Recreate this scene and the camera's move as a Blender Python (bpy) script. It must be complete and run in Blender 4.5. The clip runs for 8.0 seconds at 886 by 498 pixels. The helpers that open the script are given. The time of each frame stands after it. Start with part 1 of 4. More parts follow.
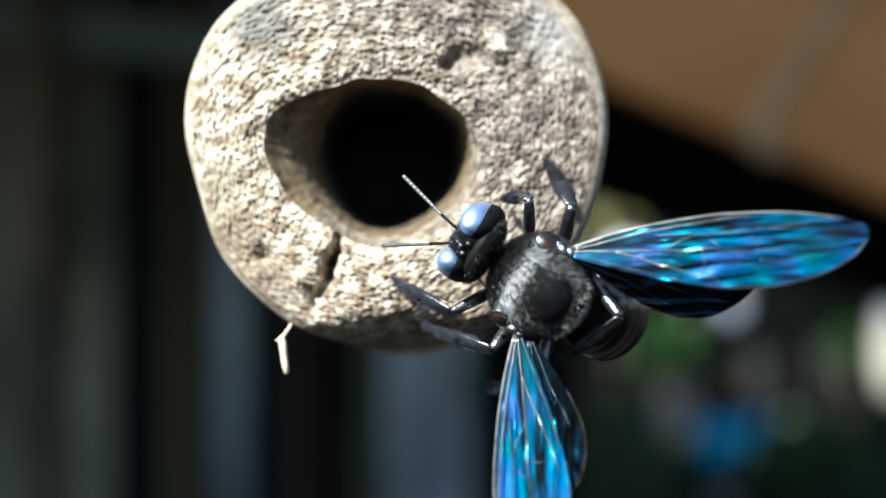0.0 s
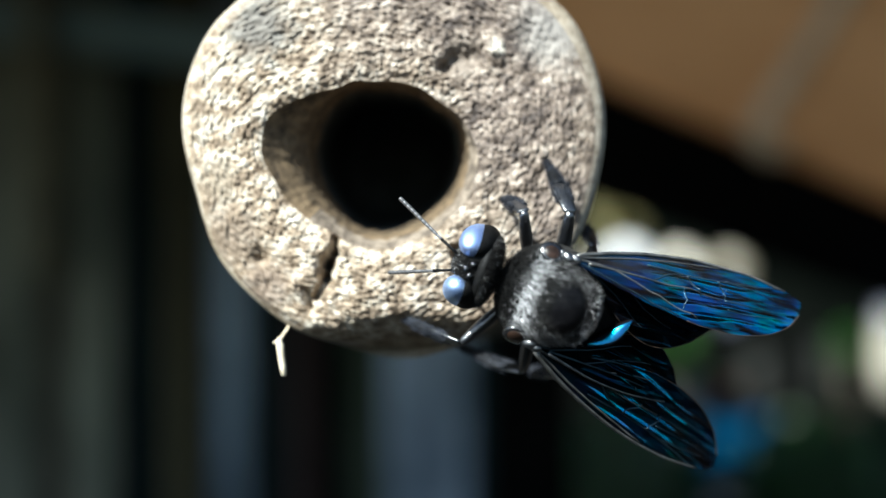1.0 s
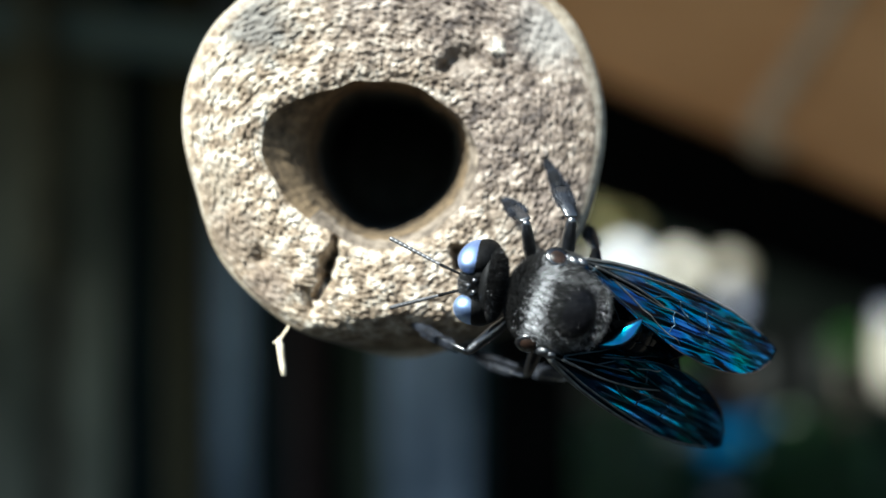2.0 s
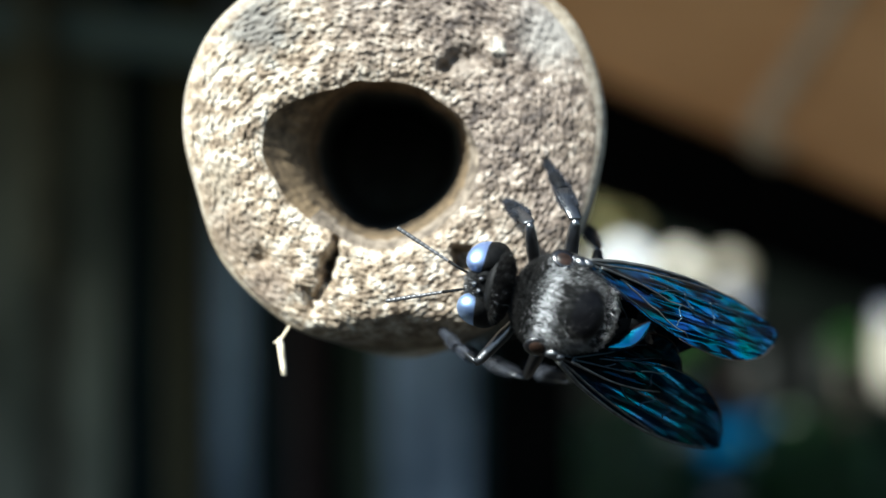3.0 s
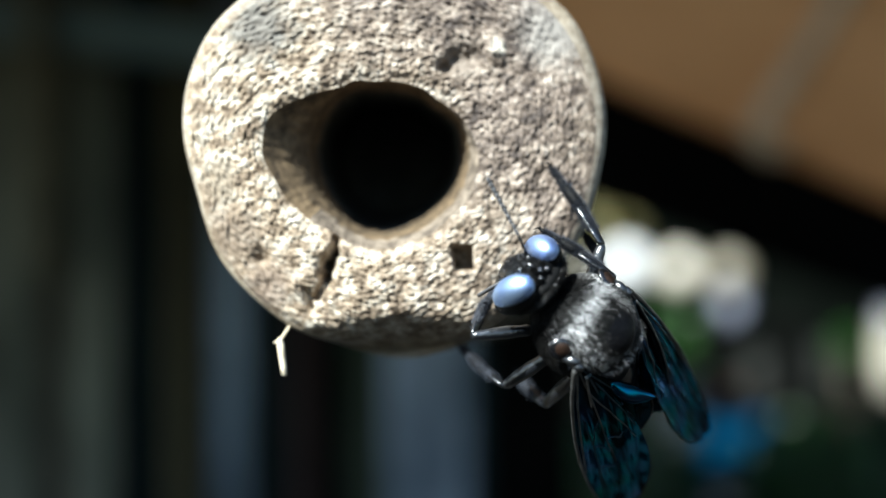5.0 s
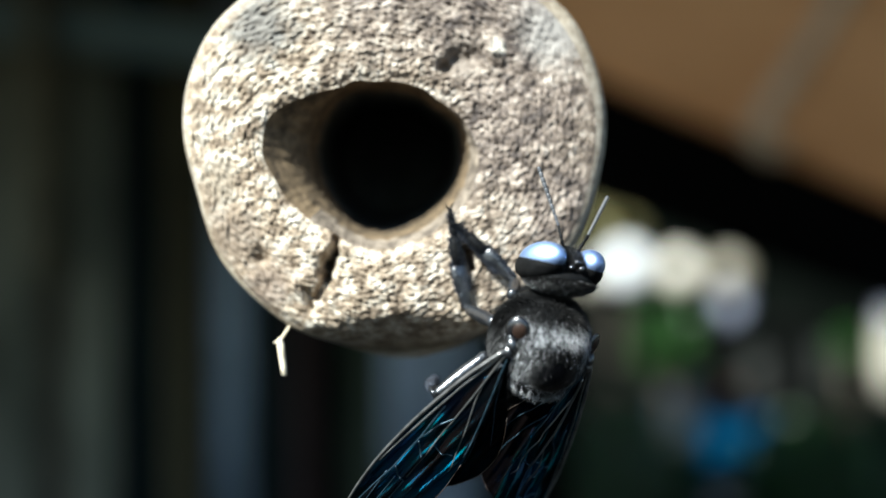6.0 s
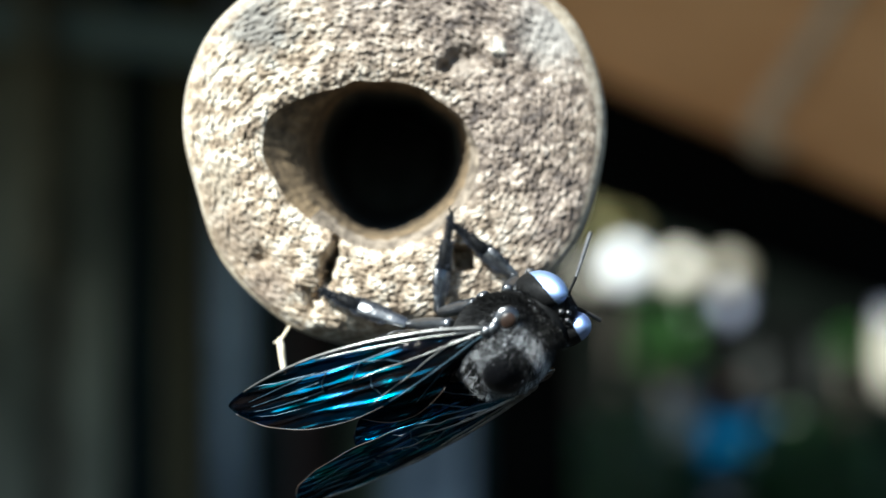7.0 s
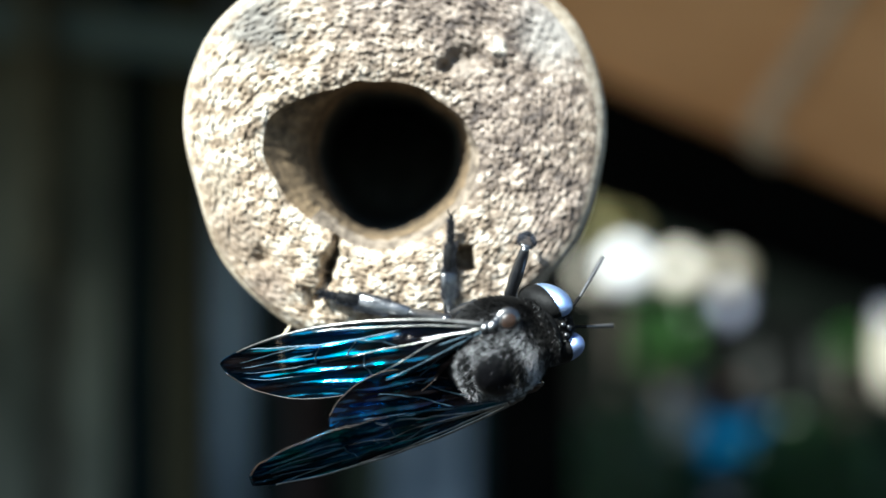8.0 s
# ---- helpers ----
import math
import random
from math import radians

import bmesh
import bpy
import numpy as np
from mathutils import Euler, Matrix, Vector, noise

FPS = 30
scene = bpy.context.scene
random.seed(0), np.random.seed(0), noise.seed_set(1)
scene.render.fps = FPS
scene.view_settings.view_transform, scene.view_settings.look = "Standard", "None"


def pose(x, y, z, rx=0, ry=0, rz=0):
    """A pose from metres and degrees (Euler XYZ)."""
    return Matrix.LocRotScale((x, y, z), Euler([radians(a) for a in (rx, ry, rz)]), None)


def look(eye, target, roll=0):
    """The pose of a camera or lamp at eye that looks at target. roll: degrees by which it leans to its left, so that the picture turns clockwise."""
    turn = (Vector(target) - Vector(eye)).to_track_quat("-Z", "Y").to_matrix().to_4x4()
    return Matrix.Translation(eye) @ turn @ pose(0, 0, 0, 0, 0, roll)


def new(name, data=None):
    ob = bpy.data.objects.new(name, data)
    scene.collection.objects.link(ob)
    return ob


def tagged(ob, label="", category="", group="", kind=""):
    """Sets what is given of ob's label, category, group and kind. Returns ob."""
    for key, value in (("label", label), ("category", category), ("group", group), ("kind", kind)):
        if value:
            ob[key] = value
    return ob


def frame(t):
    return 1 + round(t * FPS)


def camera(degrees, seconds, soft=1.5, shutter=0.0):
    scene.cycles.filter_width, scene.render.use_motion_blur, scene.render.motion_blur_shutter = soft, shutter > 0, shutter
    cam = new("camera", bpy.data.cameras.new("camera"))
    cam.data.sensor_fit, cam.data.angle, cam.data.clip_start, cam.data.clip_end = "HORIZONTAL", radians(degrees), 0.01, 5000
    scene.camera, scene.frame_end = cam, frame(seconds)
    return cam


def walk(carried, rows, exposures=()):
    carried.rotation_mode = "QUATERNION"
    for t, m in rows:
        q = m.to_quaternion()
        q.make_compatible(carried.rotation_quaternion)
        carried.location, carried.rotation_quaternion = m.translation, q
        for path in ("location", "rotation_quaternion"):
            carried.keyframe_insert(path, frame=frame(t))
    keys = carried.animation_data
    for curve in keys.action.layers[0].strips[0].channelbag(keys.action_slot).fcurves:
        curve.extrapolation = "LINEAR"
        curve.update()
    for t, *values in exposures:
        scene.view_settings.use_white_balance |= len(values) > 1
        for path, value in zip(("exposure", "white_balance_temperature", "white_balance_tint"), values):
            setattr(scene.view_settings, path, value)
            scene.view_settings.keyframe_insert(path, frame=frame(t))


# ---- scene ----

MM = 0.001
EYE_Z = 1.6           # height of the lens over the yard
FACE = 0.0946         # from the lens to the sawn end of the pole

cam = camera(45, 8.0, soft=1.5)
still = pose(0, -FACE, EYE_Z, 90, 0, 0)
walk(cam, [(0.0, still), (8.0, still)], exposures=[(0.0, 1.52, 5980, 1), (0.8, 1.43, 5980, 1), (6.5, 1.44, 5980, 1), (7.0, 1.52, 5980, 1), (8.0, 1.70, 5980, 1)])
cam.data.dof.use_dof = True
cam.data.dof.focus_distance = 0.0890
cam.data.dof.aperture_fstop = 9.0

# ---------------------------------------------------------------- light
SUN = Vector((-0.48, -0.54, 0.69)).normalized()
world = bpy.data.worlds.new("sky")
scene.world = world
world.use_nodes = True
wn = world.node_tree.nodes
sky = wn.new("ShaderNodeTexSky")
sky.sky_type, sky.sun_disc = "NISHITA", False
sky.sun_elevation = math.asin(SUN.z)
sky.sun_rotation = math.atan2(SUN.x, SUN.y)
wn["Background"].inputs["Strength"].default_value = 0.052
world.node_tree.links.new(sky.outputs["Color"], wn["Background"].inputs["Color"])
sun = new("sun", bpy.data.lights.new("sun", "SUN"))
sun.data.energy, sun.data.angle, sun.data.color = 5.0, radians(0.6), (1.0, 0.97, 0.93)
sun.matrix_world = look(SUN * 5 + Vector((0, 0, EYE_Z)), (0, 0, EYE_Z))


# ---------------------------------------------------------------- materials
def material(name, rough=0.6, metal=0.0, ior=1.5):
    m = bpy.data.materials.new(name)
    m.use_nodes = True
    b = m.node_tree.nodes["Principled BSDF"]
    b.inputs["Roughness"].default_value = rough
    b.inputs["Metallic"].default_value = metal
    b.inputs["IOR"].default_value = ior
    return m, m.node_tree.nodes, m.node_tree.links, b


def noise_tex(n, l, scale, detail=4, rough=0.55, stretch=None, kind="Object"):
    co = n.new("ShaderNodeTexCoord")
    tex = n.new("ShaderNodeTexNoise")
    tex.inputs["Scale"].default_value = scale
    tex.inputs["Detail"].default_value = detail
    tex.inputs["Roughness"].default_value = rough
    if stretch:
        mp = n.new("ShaderNodeMapping")
        mp.inputs["Scale"].default_value = stretch
        l.new(co.outputs[kind], mp.inputs["Vector"])
        l.new(mp.outputs["Vector"], tex.inputs["Vector"])
    else:
        l.new(co.outputs[kind], tex.inputs["Vector"])
    return tex.outputs["Fac"]


def ramp(n, l, fac, stops):
    r = n.new("ShaderNodeValToRGB")
    while len(r.color_ramp.elements) < len(stops):
        r.color_ramp.elements.new(0.5)
    for e, (p, c) in zip(r.color_ramp.elements, stops):
        e.position, e.color = p, (*c, 1)
    l.new(fac, r.inputs["Fac"])
    return r.outputs["Color"]


def mix(n, l, fac, a, b, blend="MIX"):
    m = n.new("ShaderNodeMix")
    m.data_type, m.blend_type = "RGBA", blend
    for socket, v in ((m.inputs["Factor"], fac), (m.inputs["A"], a), (m.inputs["B"], b)):
        if isinstance(v, (int, float)):
            socket.default_value = v
        elif isinstance(v, tuple):
            socket.default_value = (*v, 1)
        else:
            l.new(v, socket)
    return m.outputs["Result"]


def bump(n, l, b, height, strength, distance):
    node = n.new("ShaderNodeBump")
    node.inputs["Strength"].default_value = strength
    node.inputs["Distance"].default_value = distance
    l.new(height, node.inputs["Height"])
    l.new(node.outputs["Normal"], b.inputs["Normal"])


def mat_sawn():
    """Weathered end grain of bamboo: pale fibre ends, dark pores, grey stains, some painted shade."""
    m, n, l, b = material("sawn_bamboo", 0.75)
    fine = noise_tex(n, l, 2100, 3, 0.6)
    mid = noise_tex(n, l, 640, 4, 0.62, (1, 1, 1.25))
    wide = noise_tex(n, l, 95, 3, 0.5)
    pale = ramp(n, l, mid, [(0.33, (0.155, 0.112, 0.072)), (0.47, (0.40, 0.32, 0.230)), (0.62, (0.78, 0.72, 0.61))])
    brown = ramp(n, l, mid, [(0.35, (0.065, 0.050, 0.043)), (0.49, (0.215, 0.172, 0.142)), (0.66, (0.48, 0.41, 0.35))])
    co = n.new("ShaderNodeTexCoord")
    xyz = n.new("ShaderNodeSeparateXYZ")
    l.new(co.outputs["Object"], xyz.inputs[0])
    # browner to the upper right: fibre tone, with the fall of light put in
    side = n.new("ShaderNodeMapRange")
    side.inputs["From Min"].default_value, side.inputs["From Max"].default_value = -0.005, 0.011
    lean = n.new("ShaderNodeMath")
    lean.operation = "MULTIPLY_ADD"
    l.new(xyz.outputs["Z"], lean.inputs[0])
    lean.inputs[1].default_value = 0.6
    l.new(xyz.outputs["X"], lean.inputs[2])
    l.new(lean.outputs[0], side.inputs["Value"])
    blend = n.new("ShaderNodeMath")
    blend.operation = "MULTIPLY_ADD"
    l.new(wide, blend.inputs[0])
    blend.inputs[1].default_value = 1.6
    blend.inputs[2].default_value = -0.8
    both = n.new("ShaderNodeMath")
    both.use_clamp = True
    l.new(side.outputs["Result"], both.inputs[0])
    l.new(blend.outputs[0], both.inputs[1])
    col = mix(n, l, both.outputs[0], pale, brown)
    specks = ramp(n, l, fine, [(0.36, (0.37, 0.31, 0.24)), (0.53, (1.0, 0.985, 0.95))])
    col = mix(n, l, 0.55, col, specks, "MULTIPLY")
    cells = n.new("ShaderNodeTexVoronoi")
    cells.inputs["Scale"].default_value = 1450
    wander = n.new("ShaderNodeVectorMath")
    wander.operation = "MULTIPLY_ADD"
    l.new(mid, wander.inputs[0])
    wander.inputs[1].default_value = (0.0012, 0.0012, 0.0012)
    l.new(co.outputs["Object"], wander.inputs[2])
    l.new(wander.outputs[0], cells.inputs["Vector"])
    pores = ramp(n, l, cells.outputs["Distance"], [(0.30, (1, 1, 1)), (0.62, (0.41, 0.335, 0.25)), (0.85, (0.16, 0.12, 0.085))])
    col = mix(n, l, 0.45, col, pores, "MULTIPLY")
    # grey mould spots, a pale flake, brown patches, and shade painted into the pit
    for x, z, r, colour in ((-16.2, 19.6, 3.4, (0.125, 0.118, 0.105)), (9.6, 19.4, 3.6, (0.27, 0.25, 0.225)), (4.9, 17.9, 0.9, (0.80, 0.74, 0.62)), (1.3, 16.9, 2.0, (0.16, 0.128, 0.10)), (-18.4, 1.2, 3.2, (0.20, 0.15, 0.105)), (-15.6, -3.2, 2.8, (0.17, 0.125, 0.09)), (-19.8, 6.0, 2.0, (0.25, 0.20, 0.14))):
        far = n.new("ShaderNodeVectorMath")
        far.operation = "DISTANCE"
        l.new(co.outputs["Object"], far.inputs[0])
        far.inputs[1].default_value = (x * MM, 0.0005, z * MM)
        ragged = n.new("ShaderNodeMath")
        ragged.operation = "MULTIPLY_ADD"
        l.new(mid, ragged.inputs[0])
        ragged.inputs[1].default_value = -1.6 * r * MM
        l.new(far.outputs["Value"], ragged.inputs[2])
        spot = n.new("ShaderNodeMapRange")
        spot.inputs["From Min"].default_value, spot.inputs["From Max"].default_value = 0.35 * r * MM, -0.4 * r * MM
        spot.inputs["To Max"].default_value = 0.85
        l.new(ragged.outputs[0], spot.inputs["Value"])
        col = mix(n, l, spot.outputs["Result"], col, colour)
    l.new(col, b.inputs["Base Color"])
    bump(n, l, b, fine, 0.4, 0.00016)
    return m


def mat_skin():
    """Smooth silvery skin of an old culm."""
    m, n, l, b = material("bamboo_skin", 0.45)
    streak = noise_tex(n, l, 260, 4, 0.6, (1, 0.12, 1))
    wide = noise_tex(n, l, 60, 3)
    col = ramp(n, l, streak, [(0.3, (0.30, 0.245, 0.18)), (0.65, (0.50, 0.44, 0.355))])
    col = mix(n, l, ramp(n, l, wide, [(0.45, (0, 0, 0)), (0.7, (0.7, 0.7, 0.7))]), col, (0.30, 0.24, 0.16))
    grit = noise_tex(n, l, 1100, 4, 0.65)
    col = mix(n, l, 0.7, col, ramp(n, l, grit, [(0.36, (0.42, 0.38, 0.33)), (0.58, (1, 1, 1))]), "MULTIPLY")
    l.new(col, b.inputs["Base Color"])
    bump(n, l, b, grit, 0.5, 0.0002)
    return m


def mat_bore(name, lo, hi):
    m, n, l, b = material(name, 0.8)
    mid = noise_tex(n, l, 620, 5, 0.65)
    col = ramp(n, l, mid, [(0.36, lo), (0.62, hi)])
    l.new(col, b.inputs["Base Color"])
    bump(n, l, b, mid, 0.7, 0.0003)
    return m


def mat_plain(name, lo, hi, scale, rough=0.7, stretch=None, relief=0.3, depth=0.001, ior=1.5, metal=0.0, gloss=0.5):
    m, n, l, b = material(name, rough, metal, ior)
    b.inputs["Specular IOR Level"].default_value = gloss
    tex = noise_tex(n, l, scale, 5, 0.6, stretch)
    info = n.new("ShaderNodeObjectInfo")
    col = ramp(n, l, tex, [(0.3, lo), (0.7, hi)])
    hsv = n.new("ShaderNodeHueSaturation")
    rng = n.new("ShaderNodeMapRange")
    rng.inputs["To Min"].default_value, rng.inputs["To Max"].default_value = 0.8, 1.2
    l.new(info.outputs["Random"], rng.inputs["Value"])
    l.new(rng.outputs["Result"], hsv.inputs["Value"])
    l.new(col, hsv.inputs["Color"])
    l.new(hsv.outputs["Color"], b.inputs["Base Color"])
    bump(n, l, b, tex, relief, depth)
    return m


def mat_wing(name, sheen, clearness, smoke):
    """Smoky membrane with a blue-green metallic sheen, partly see-through."""
    m, n, l, b = material(name, 0.17, 1.0)
    tex = noise_tex(n, l, 260, 3, 0.5)
    col = ramp(n, l, tex, [(0.35, (0.01, 0.55, 0.60)), (0.5, (0.03, 0.52, 0.95)), (0.68, (0.12, 0.38, 1.0))])
    l.new(col, b.inputs["Base Color"])
    fold = noise_tex(n, l, 900, 3, 0.6)
    bump(n, l, b, fold, 0.15, 0.0001)
    dark = n.new("ShaderNodeBsdfPrincipled")
    dark.inputs["Base Color"].default_value = (smoke, 0.75 * smoke, 0.75 * smoke, 1)
    dark.inputs["Specular IOR Level"].default_value = 0.01
    dark.inputs["Roughness"].default_value = 0.35
    clear = n.new("ShaderNodeBsdfTransparent")
    clear.inputs["Color"].default_value = (0.34, 0.32, 0.31, 1)
    # the sheen lies in streaks along the wing and fades towards its root
    co = n.new("ShaderNodeTexCoord")
    xyz = n.new("ShaderNodeSeparateXYZ")
    l.new(co.outputs["Object"], xyz.inputs[0])
    root = n.new("ShaderNodeMapRange")
    root.inputs["From Min"].default_value, root.inputs["From Max"].default_value = 0.002, 0.010
    root.inputs["To Min"].default_value, root.inputs["To Max"].default_value = 0.3, 1.0
    l.new(xyz.outputs["X"], root.inputs["Value"])
    streak = noise_tex(n, l, 700, 3, 0.55, (0.16, 1.3, 1))
    band = n.new("ShaderNodeMapRange")
    band.inputs["From Min"].default_value, band.inputs["From Max"].default_value = 0.40, 0.56
    band.inputs["To Min"].default_value, band.inputs["To Max"].default_value = 0.07 * sheen, 1.6 * sheen
    l.new(streak, band.inputs["Value"])
    sheen_here = n.new("ShaderNodeMath")
    sheen_here.operation = "MULTIPLY"
    l.new(root.outputs["Result"], sheen_here.inputs[0])
    l.new(band.outputs["Result"], sheen_here.inputs[1])
    plain = n.new("ShaderNodeMath")
    plain.operation, plain.use_clamp = "SUBTRACT", True
    plain.inputs[0].default_value = 1.0
    l.new(sheen_here.outputs[0], plain.inputs[1])
    a = n.new("ShaderNodeMixShader")
    l.new(plain.outputs[0], a.inputs[0])
    l.new(b.outputs[0], a.inputs[1])
    l.new(dark.outputs[0], a.inputs[2])
    c = n.new("ShaderNodeMixShader")
    c.inputs[0].default_value = clearness
    l.new(a.outputs[0], c.inputs[1])
    l.new(clear.outputs[0], c.inputs[2])
    l.new(c.outputs[0], n["Material Output"].inputs["Surface"])
    return m


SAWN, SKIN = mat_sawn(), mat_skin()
# shade put into colour: bore and upper mouth darkened, lower lip kept pale
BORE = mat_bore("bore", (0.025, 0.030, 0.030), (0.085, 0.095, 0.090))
FUNNEL = mat_bore("shaded_worn_mouth", (0.042, 0.028, 0.014), (0.19, 0.132, 0.072))
LIP = mat_bore("lit_worn_lip", (0.075, 0.057, 0.041), (0.27, 0.218, 0.163))
CHITIN = mat_plain("black_chitin", (0.004, 0.004, 0.005), (0.010, 0.010, 0.011), 900, 0.25, None, 0.4, 0.0001, 1.7, 0.0, 0.8)
BALD = mat_plain("polished_black_chitin", (0.002, 0.002, 0.0025), (0.005, 0.005, 0.006), 1300, 0.42, None, 0.6, 0.00008, 1.5, 0.0, 0.14)
LEGCHITIN = mat_plain("blue_black_leg_chitin", (0.004, 0.0045, 0.006), (0.012, 0.014, 0.018), 1100, 0.30, None, 0.7, 0.00015, 2.4, 0.0, 0.55)
DULL = mat_plain("punctate_chitin", (0.004, 0.004, 0.004), (0.010, 0.010, 0.010), 1500, 0.55, None, 0.6, 0.0001, 1.55, 0.0, 0.08)
EYE = mat_plain("compound_eye", (0.36, 0.51, 0.95), (0.50, 0.65, 1.0), 700, 0.50, None, 0.1, 0.00004, 1.7, 1.0)
HAIR = mat_plain("grey_hair", (0.30, 0.30, 0.31), (0.80, 0.80, 0.81), 600, 0.26, None, 0.0, 0.0001, 1.7)
LEGHAIR = mat_plain("dark_grey_bristle", (0.009, 0.010, 0.013), (0.040, 0.045, 0.058), 600, 0.6, None, 0.0, 0.0001, 1.5, 0.0, 0.2)
DARKHAIR = mat_plain("black_hair", (0.006, 0.006, 0.006), (0.02, 0.019, 0.018), 600, 0.45, None, 0.0, 0.0001, 1.55, 0.0, 0.22)
TEGULA = mat_plain("brown_tegula", (0.009, 0.006, 0.0045), (0.034, 0.019, 0.013), 900, 0.36, None, 0.5, 0.0001, 1.5, 0.0, 0.3)
VEIN = mat_plain("wing_vein", (0.09, 0.088, 0.082), (0.27, 0.265, 0.255), 700, 0.28, None, 0.1, 0.00005, 1.7, 0.7)
DARKVEIN = mat_plain("dark_vein", (0.012, 0.024, 0.034), (0.04, 0.08, 0.11), 700, 0.4, None, 0.1, 0.00005, 1.7, 0.6)
FEELER = mat_plain("grey_feeler", (0.04, 0.04, 0.042), (0.13, 0.13, 0.135), 900, 0.35, None, 0.2, 0.00005, 1.6)
WING, HINDWING, LOBE = mat_wing("wing_membrane", 0.66, 0.42, 0.006), mat_wing("hindwing_membrane", 0.05, 0.10, 0.0018), mat_wing("lobe_membrane", 0.8, 0.15, 0.006)
HEM = mat_plain("brown_wing_hem", (0.016, 0.011, 0.008), (0.055, 0.036, 0.026), 700, 0.45, None, 0.1, 0.00005)
PALE = mat_plain("pale_splinter", (0.55, 0.45, 0.30), (0.80, 0.72, 0.55), 900, 0.6, None, 0.3, 0.0002)


# ---------------------------------------------------------------- mesh helpers
def part(name, bm, mat, parent=None, label="", at=None, smooth=True):
    me = bpy.data.meshes.new(name)
    if isinstance(bm, tuple):
        me.from_pydata(bm[0], [], bm[1])
    else:
        bm.to_mesh(me)
        bm.free()
    me.materials.append(mat)
    if smooth:
        me.polygons.foreach_set("use_smooth", [True] * len(me.polygons))
    me.update()
    ob = new(name, me)
    ob.parent = parent
    if at is not None:
        ob.matrix_basis = at
    if label:
        tagged(ob, label)
    return ob


def empty(name, label, category, at, group="", kind=""):
    ob = new(name)
    ob.empty_display_size = 0.01
    ob.matrix_basis = at
    return tagged(ob, label, category, group, kind)


def loft(rings, closed=True, cap_start=False, cap_end=False):
    """Vertices and faces of a skin over rings of equal length."""
    k = len(rings[0])
    verts = [tuple(p) for r in rings for p in r]
    faces = []
    for i in range(len(rings) - 1):
        for j in range(k if closed else k - 1):
            a, b = i * k + j, i * k + (j + 1) % k
            faces.append((a, b, b + k, a + k))
    if cap_start:
        faces.append(tuple(range(k))[::-1])
    if cap_end:
        faces.append(tuple(range((len(rings) - 1) * k, len(rings) * k)))
    return verts, faces


def tube(points, radii, sides=8):
    """A round, tapered tube along points, in metres."""
    pts = [Vector(p) for p in points]
    rings, up = [], Vector((0.31, 0.17, 0.93))
    for i, p in enumerate(pts):
        d = (pts[min(i + 1, len(pts) - 1)] - pts[max(i - 1, 0)]).normalized()
        u = (up - d * up.dot(d)).normalized()
        v = d.cross(u)
        up = u
        rings.append([p + (u * math.cos(a) + v * math.sin(a)) * radii[i] for a in (math.tau * j / sides for j in range(sides))])
    return loft(rings, True, True, True)


def blob(c, s, rot=None, seg=32, rings=20, shape=None):
    """An ellipsoid about c with half-axes s (mm), which shape() may push about."""
    bm = bmesh.new()
    bmesh.ops.create_uvsphere(bm, u_segments=seg, v_segments=rings, radius=1)
    r = Euler([radians(a) for a in rot]).to_matrix() if rot else Matrix.Identity(3)
    for v in bm.verts:
        p = v.co.copy()
        if shape:
            p = shape(p)
        v.co = (r @ Vector((p.x * s[0], p.y * s[1], p.z * s[2])) + Vector(c)) * MM
    return bm


def box(bm, c, s, m=None, bevel=0.0):
    r = bmesh.ops.create_cube(bm, size=1, matrix=(m or Matrix()) @ Matrix.Translation(c) @ Matrix.Diagonal((*s, 1)))
    if bevel:
        edges = list({e for v in r["verts"] for e in v.link_edges})
        bmesh.ops.bevel(bm, geom=edges, offset=bevel, segments=2, affect="EDGES")
    return bm


def hairs(points, length, width, seed, lean=0.5):
    """Fine three-sided hairs; points holds (root, normal, drift) in mm."""
    rnd = random.Random(seed)
    verts, faces = [], []
    for p, nrm, drift in points:
        d = (nrm + drift * lean + Vector((rnd.gauss(0, 0.28), rnd.gauss(0, 0.28), rnd.gauss(0, 0.28)))).normalized()
        u = d.orthogonal().normalized()
        v = d.cross(u)
        k = len(verts)
        w, h = width * rnd.uniform(0.7, 1.2), length * rnd.uniform(0.55, 1.2)
        for a in (0, 2.1, 4.2):
            verts.append(tuple((p + (u * math.cos(a) + v * math.sin(a)) * w) * MM))
        verts.append(tuple((p + d * h + drift * h * 0.35) * MM))
        faces += [(k, k + 1, k + 3), (k + 1, k + 2, k + 3), (k + 2, k, k + 3)]
    return verts, faces


# ---------------------------------------------------------------- the pole
POLE_C = Vector((-4.7, 0, 8.5))      # centre of the end, mm from the lens axis


def wave(a, mean, terms):
    return mean + sum(k * math.cos(i * (a - radians(p))) for i, k, p in terms)


def hump(a, middle, width):
    d = (math.degrees(a) - middle + 180) % 360 - 180
    return math.exp(-(d / width) ** 2)


def outer_r(a):
    return wave(a, 18.75, [(1, 0.65, 75), (2, 0.20, 7), (3, 0.44, 29), (4, 0.09, 42), (6, 0.20, -21), (11, 0.06, 10)]) + 0.45 * hump(a, 140, 28) - 0.15 * hump(a, 226, 14) - 0.15 * hump(a, 195, 12) + 0.75 * hump(a, 38, 34) + 0.25 * hump(a, 8, 20)


def hole_r(a):
    return wave(a, 8.27, [(1, 0.60, -81), (2, 1.09, -8), (3, 0.29, 45), (4, 0.29, -7), (5, 0.07, 12), (6, 0.07, -17), (7, 0.07, 8)]) + 0.22 * hump(a, 162, 7) + 0.05 * math.cos(9 * (a - 0.35)) + 0.06 * math.cos(14 * (a - 0.9))


HOLE_C = Vector((-1.65, 0, -0.2))     # from POLE_C


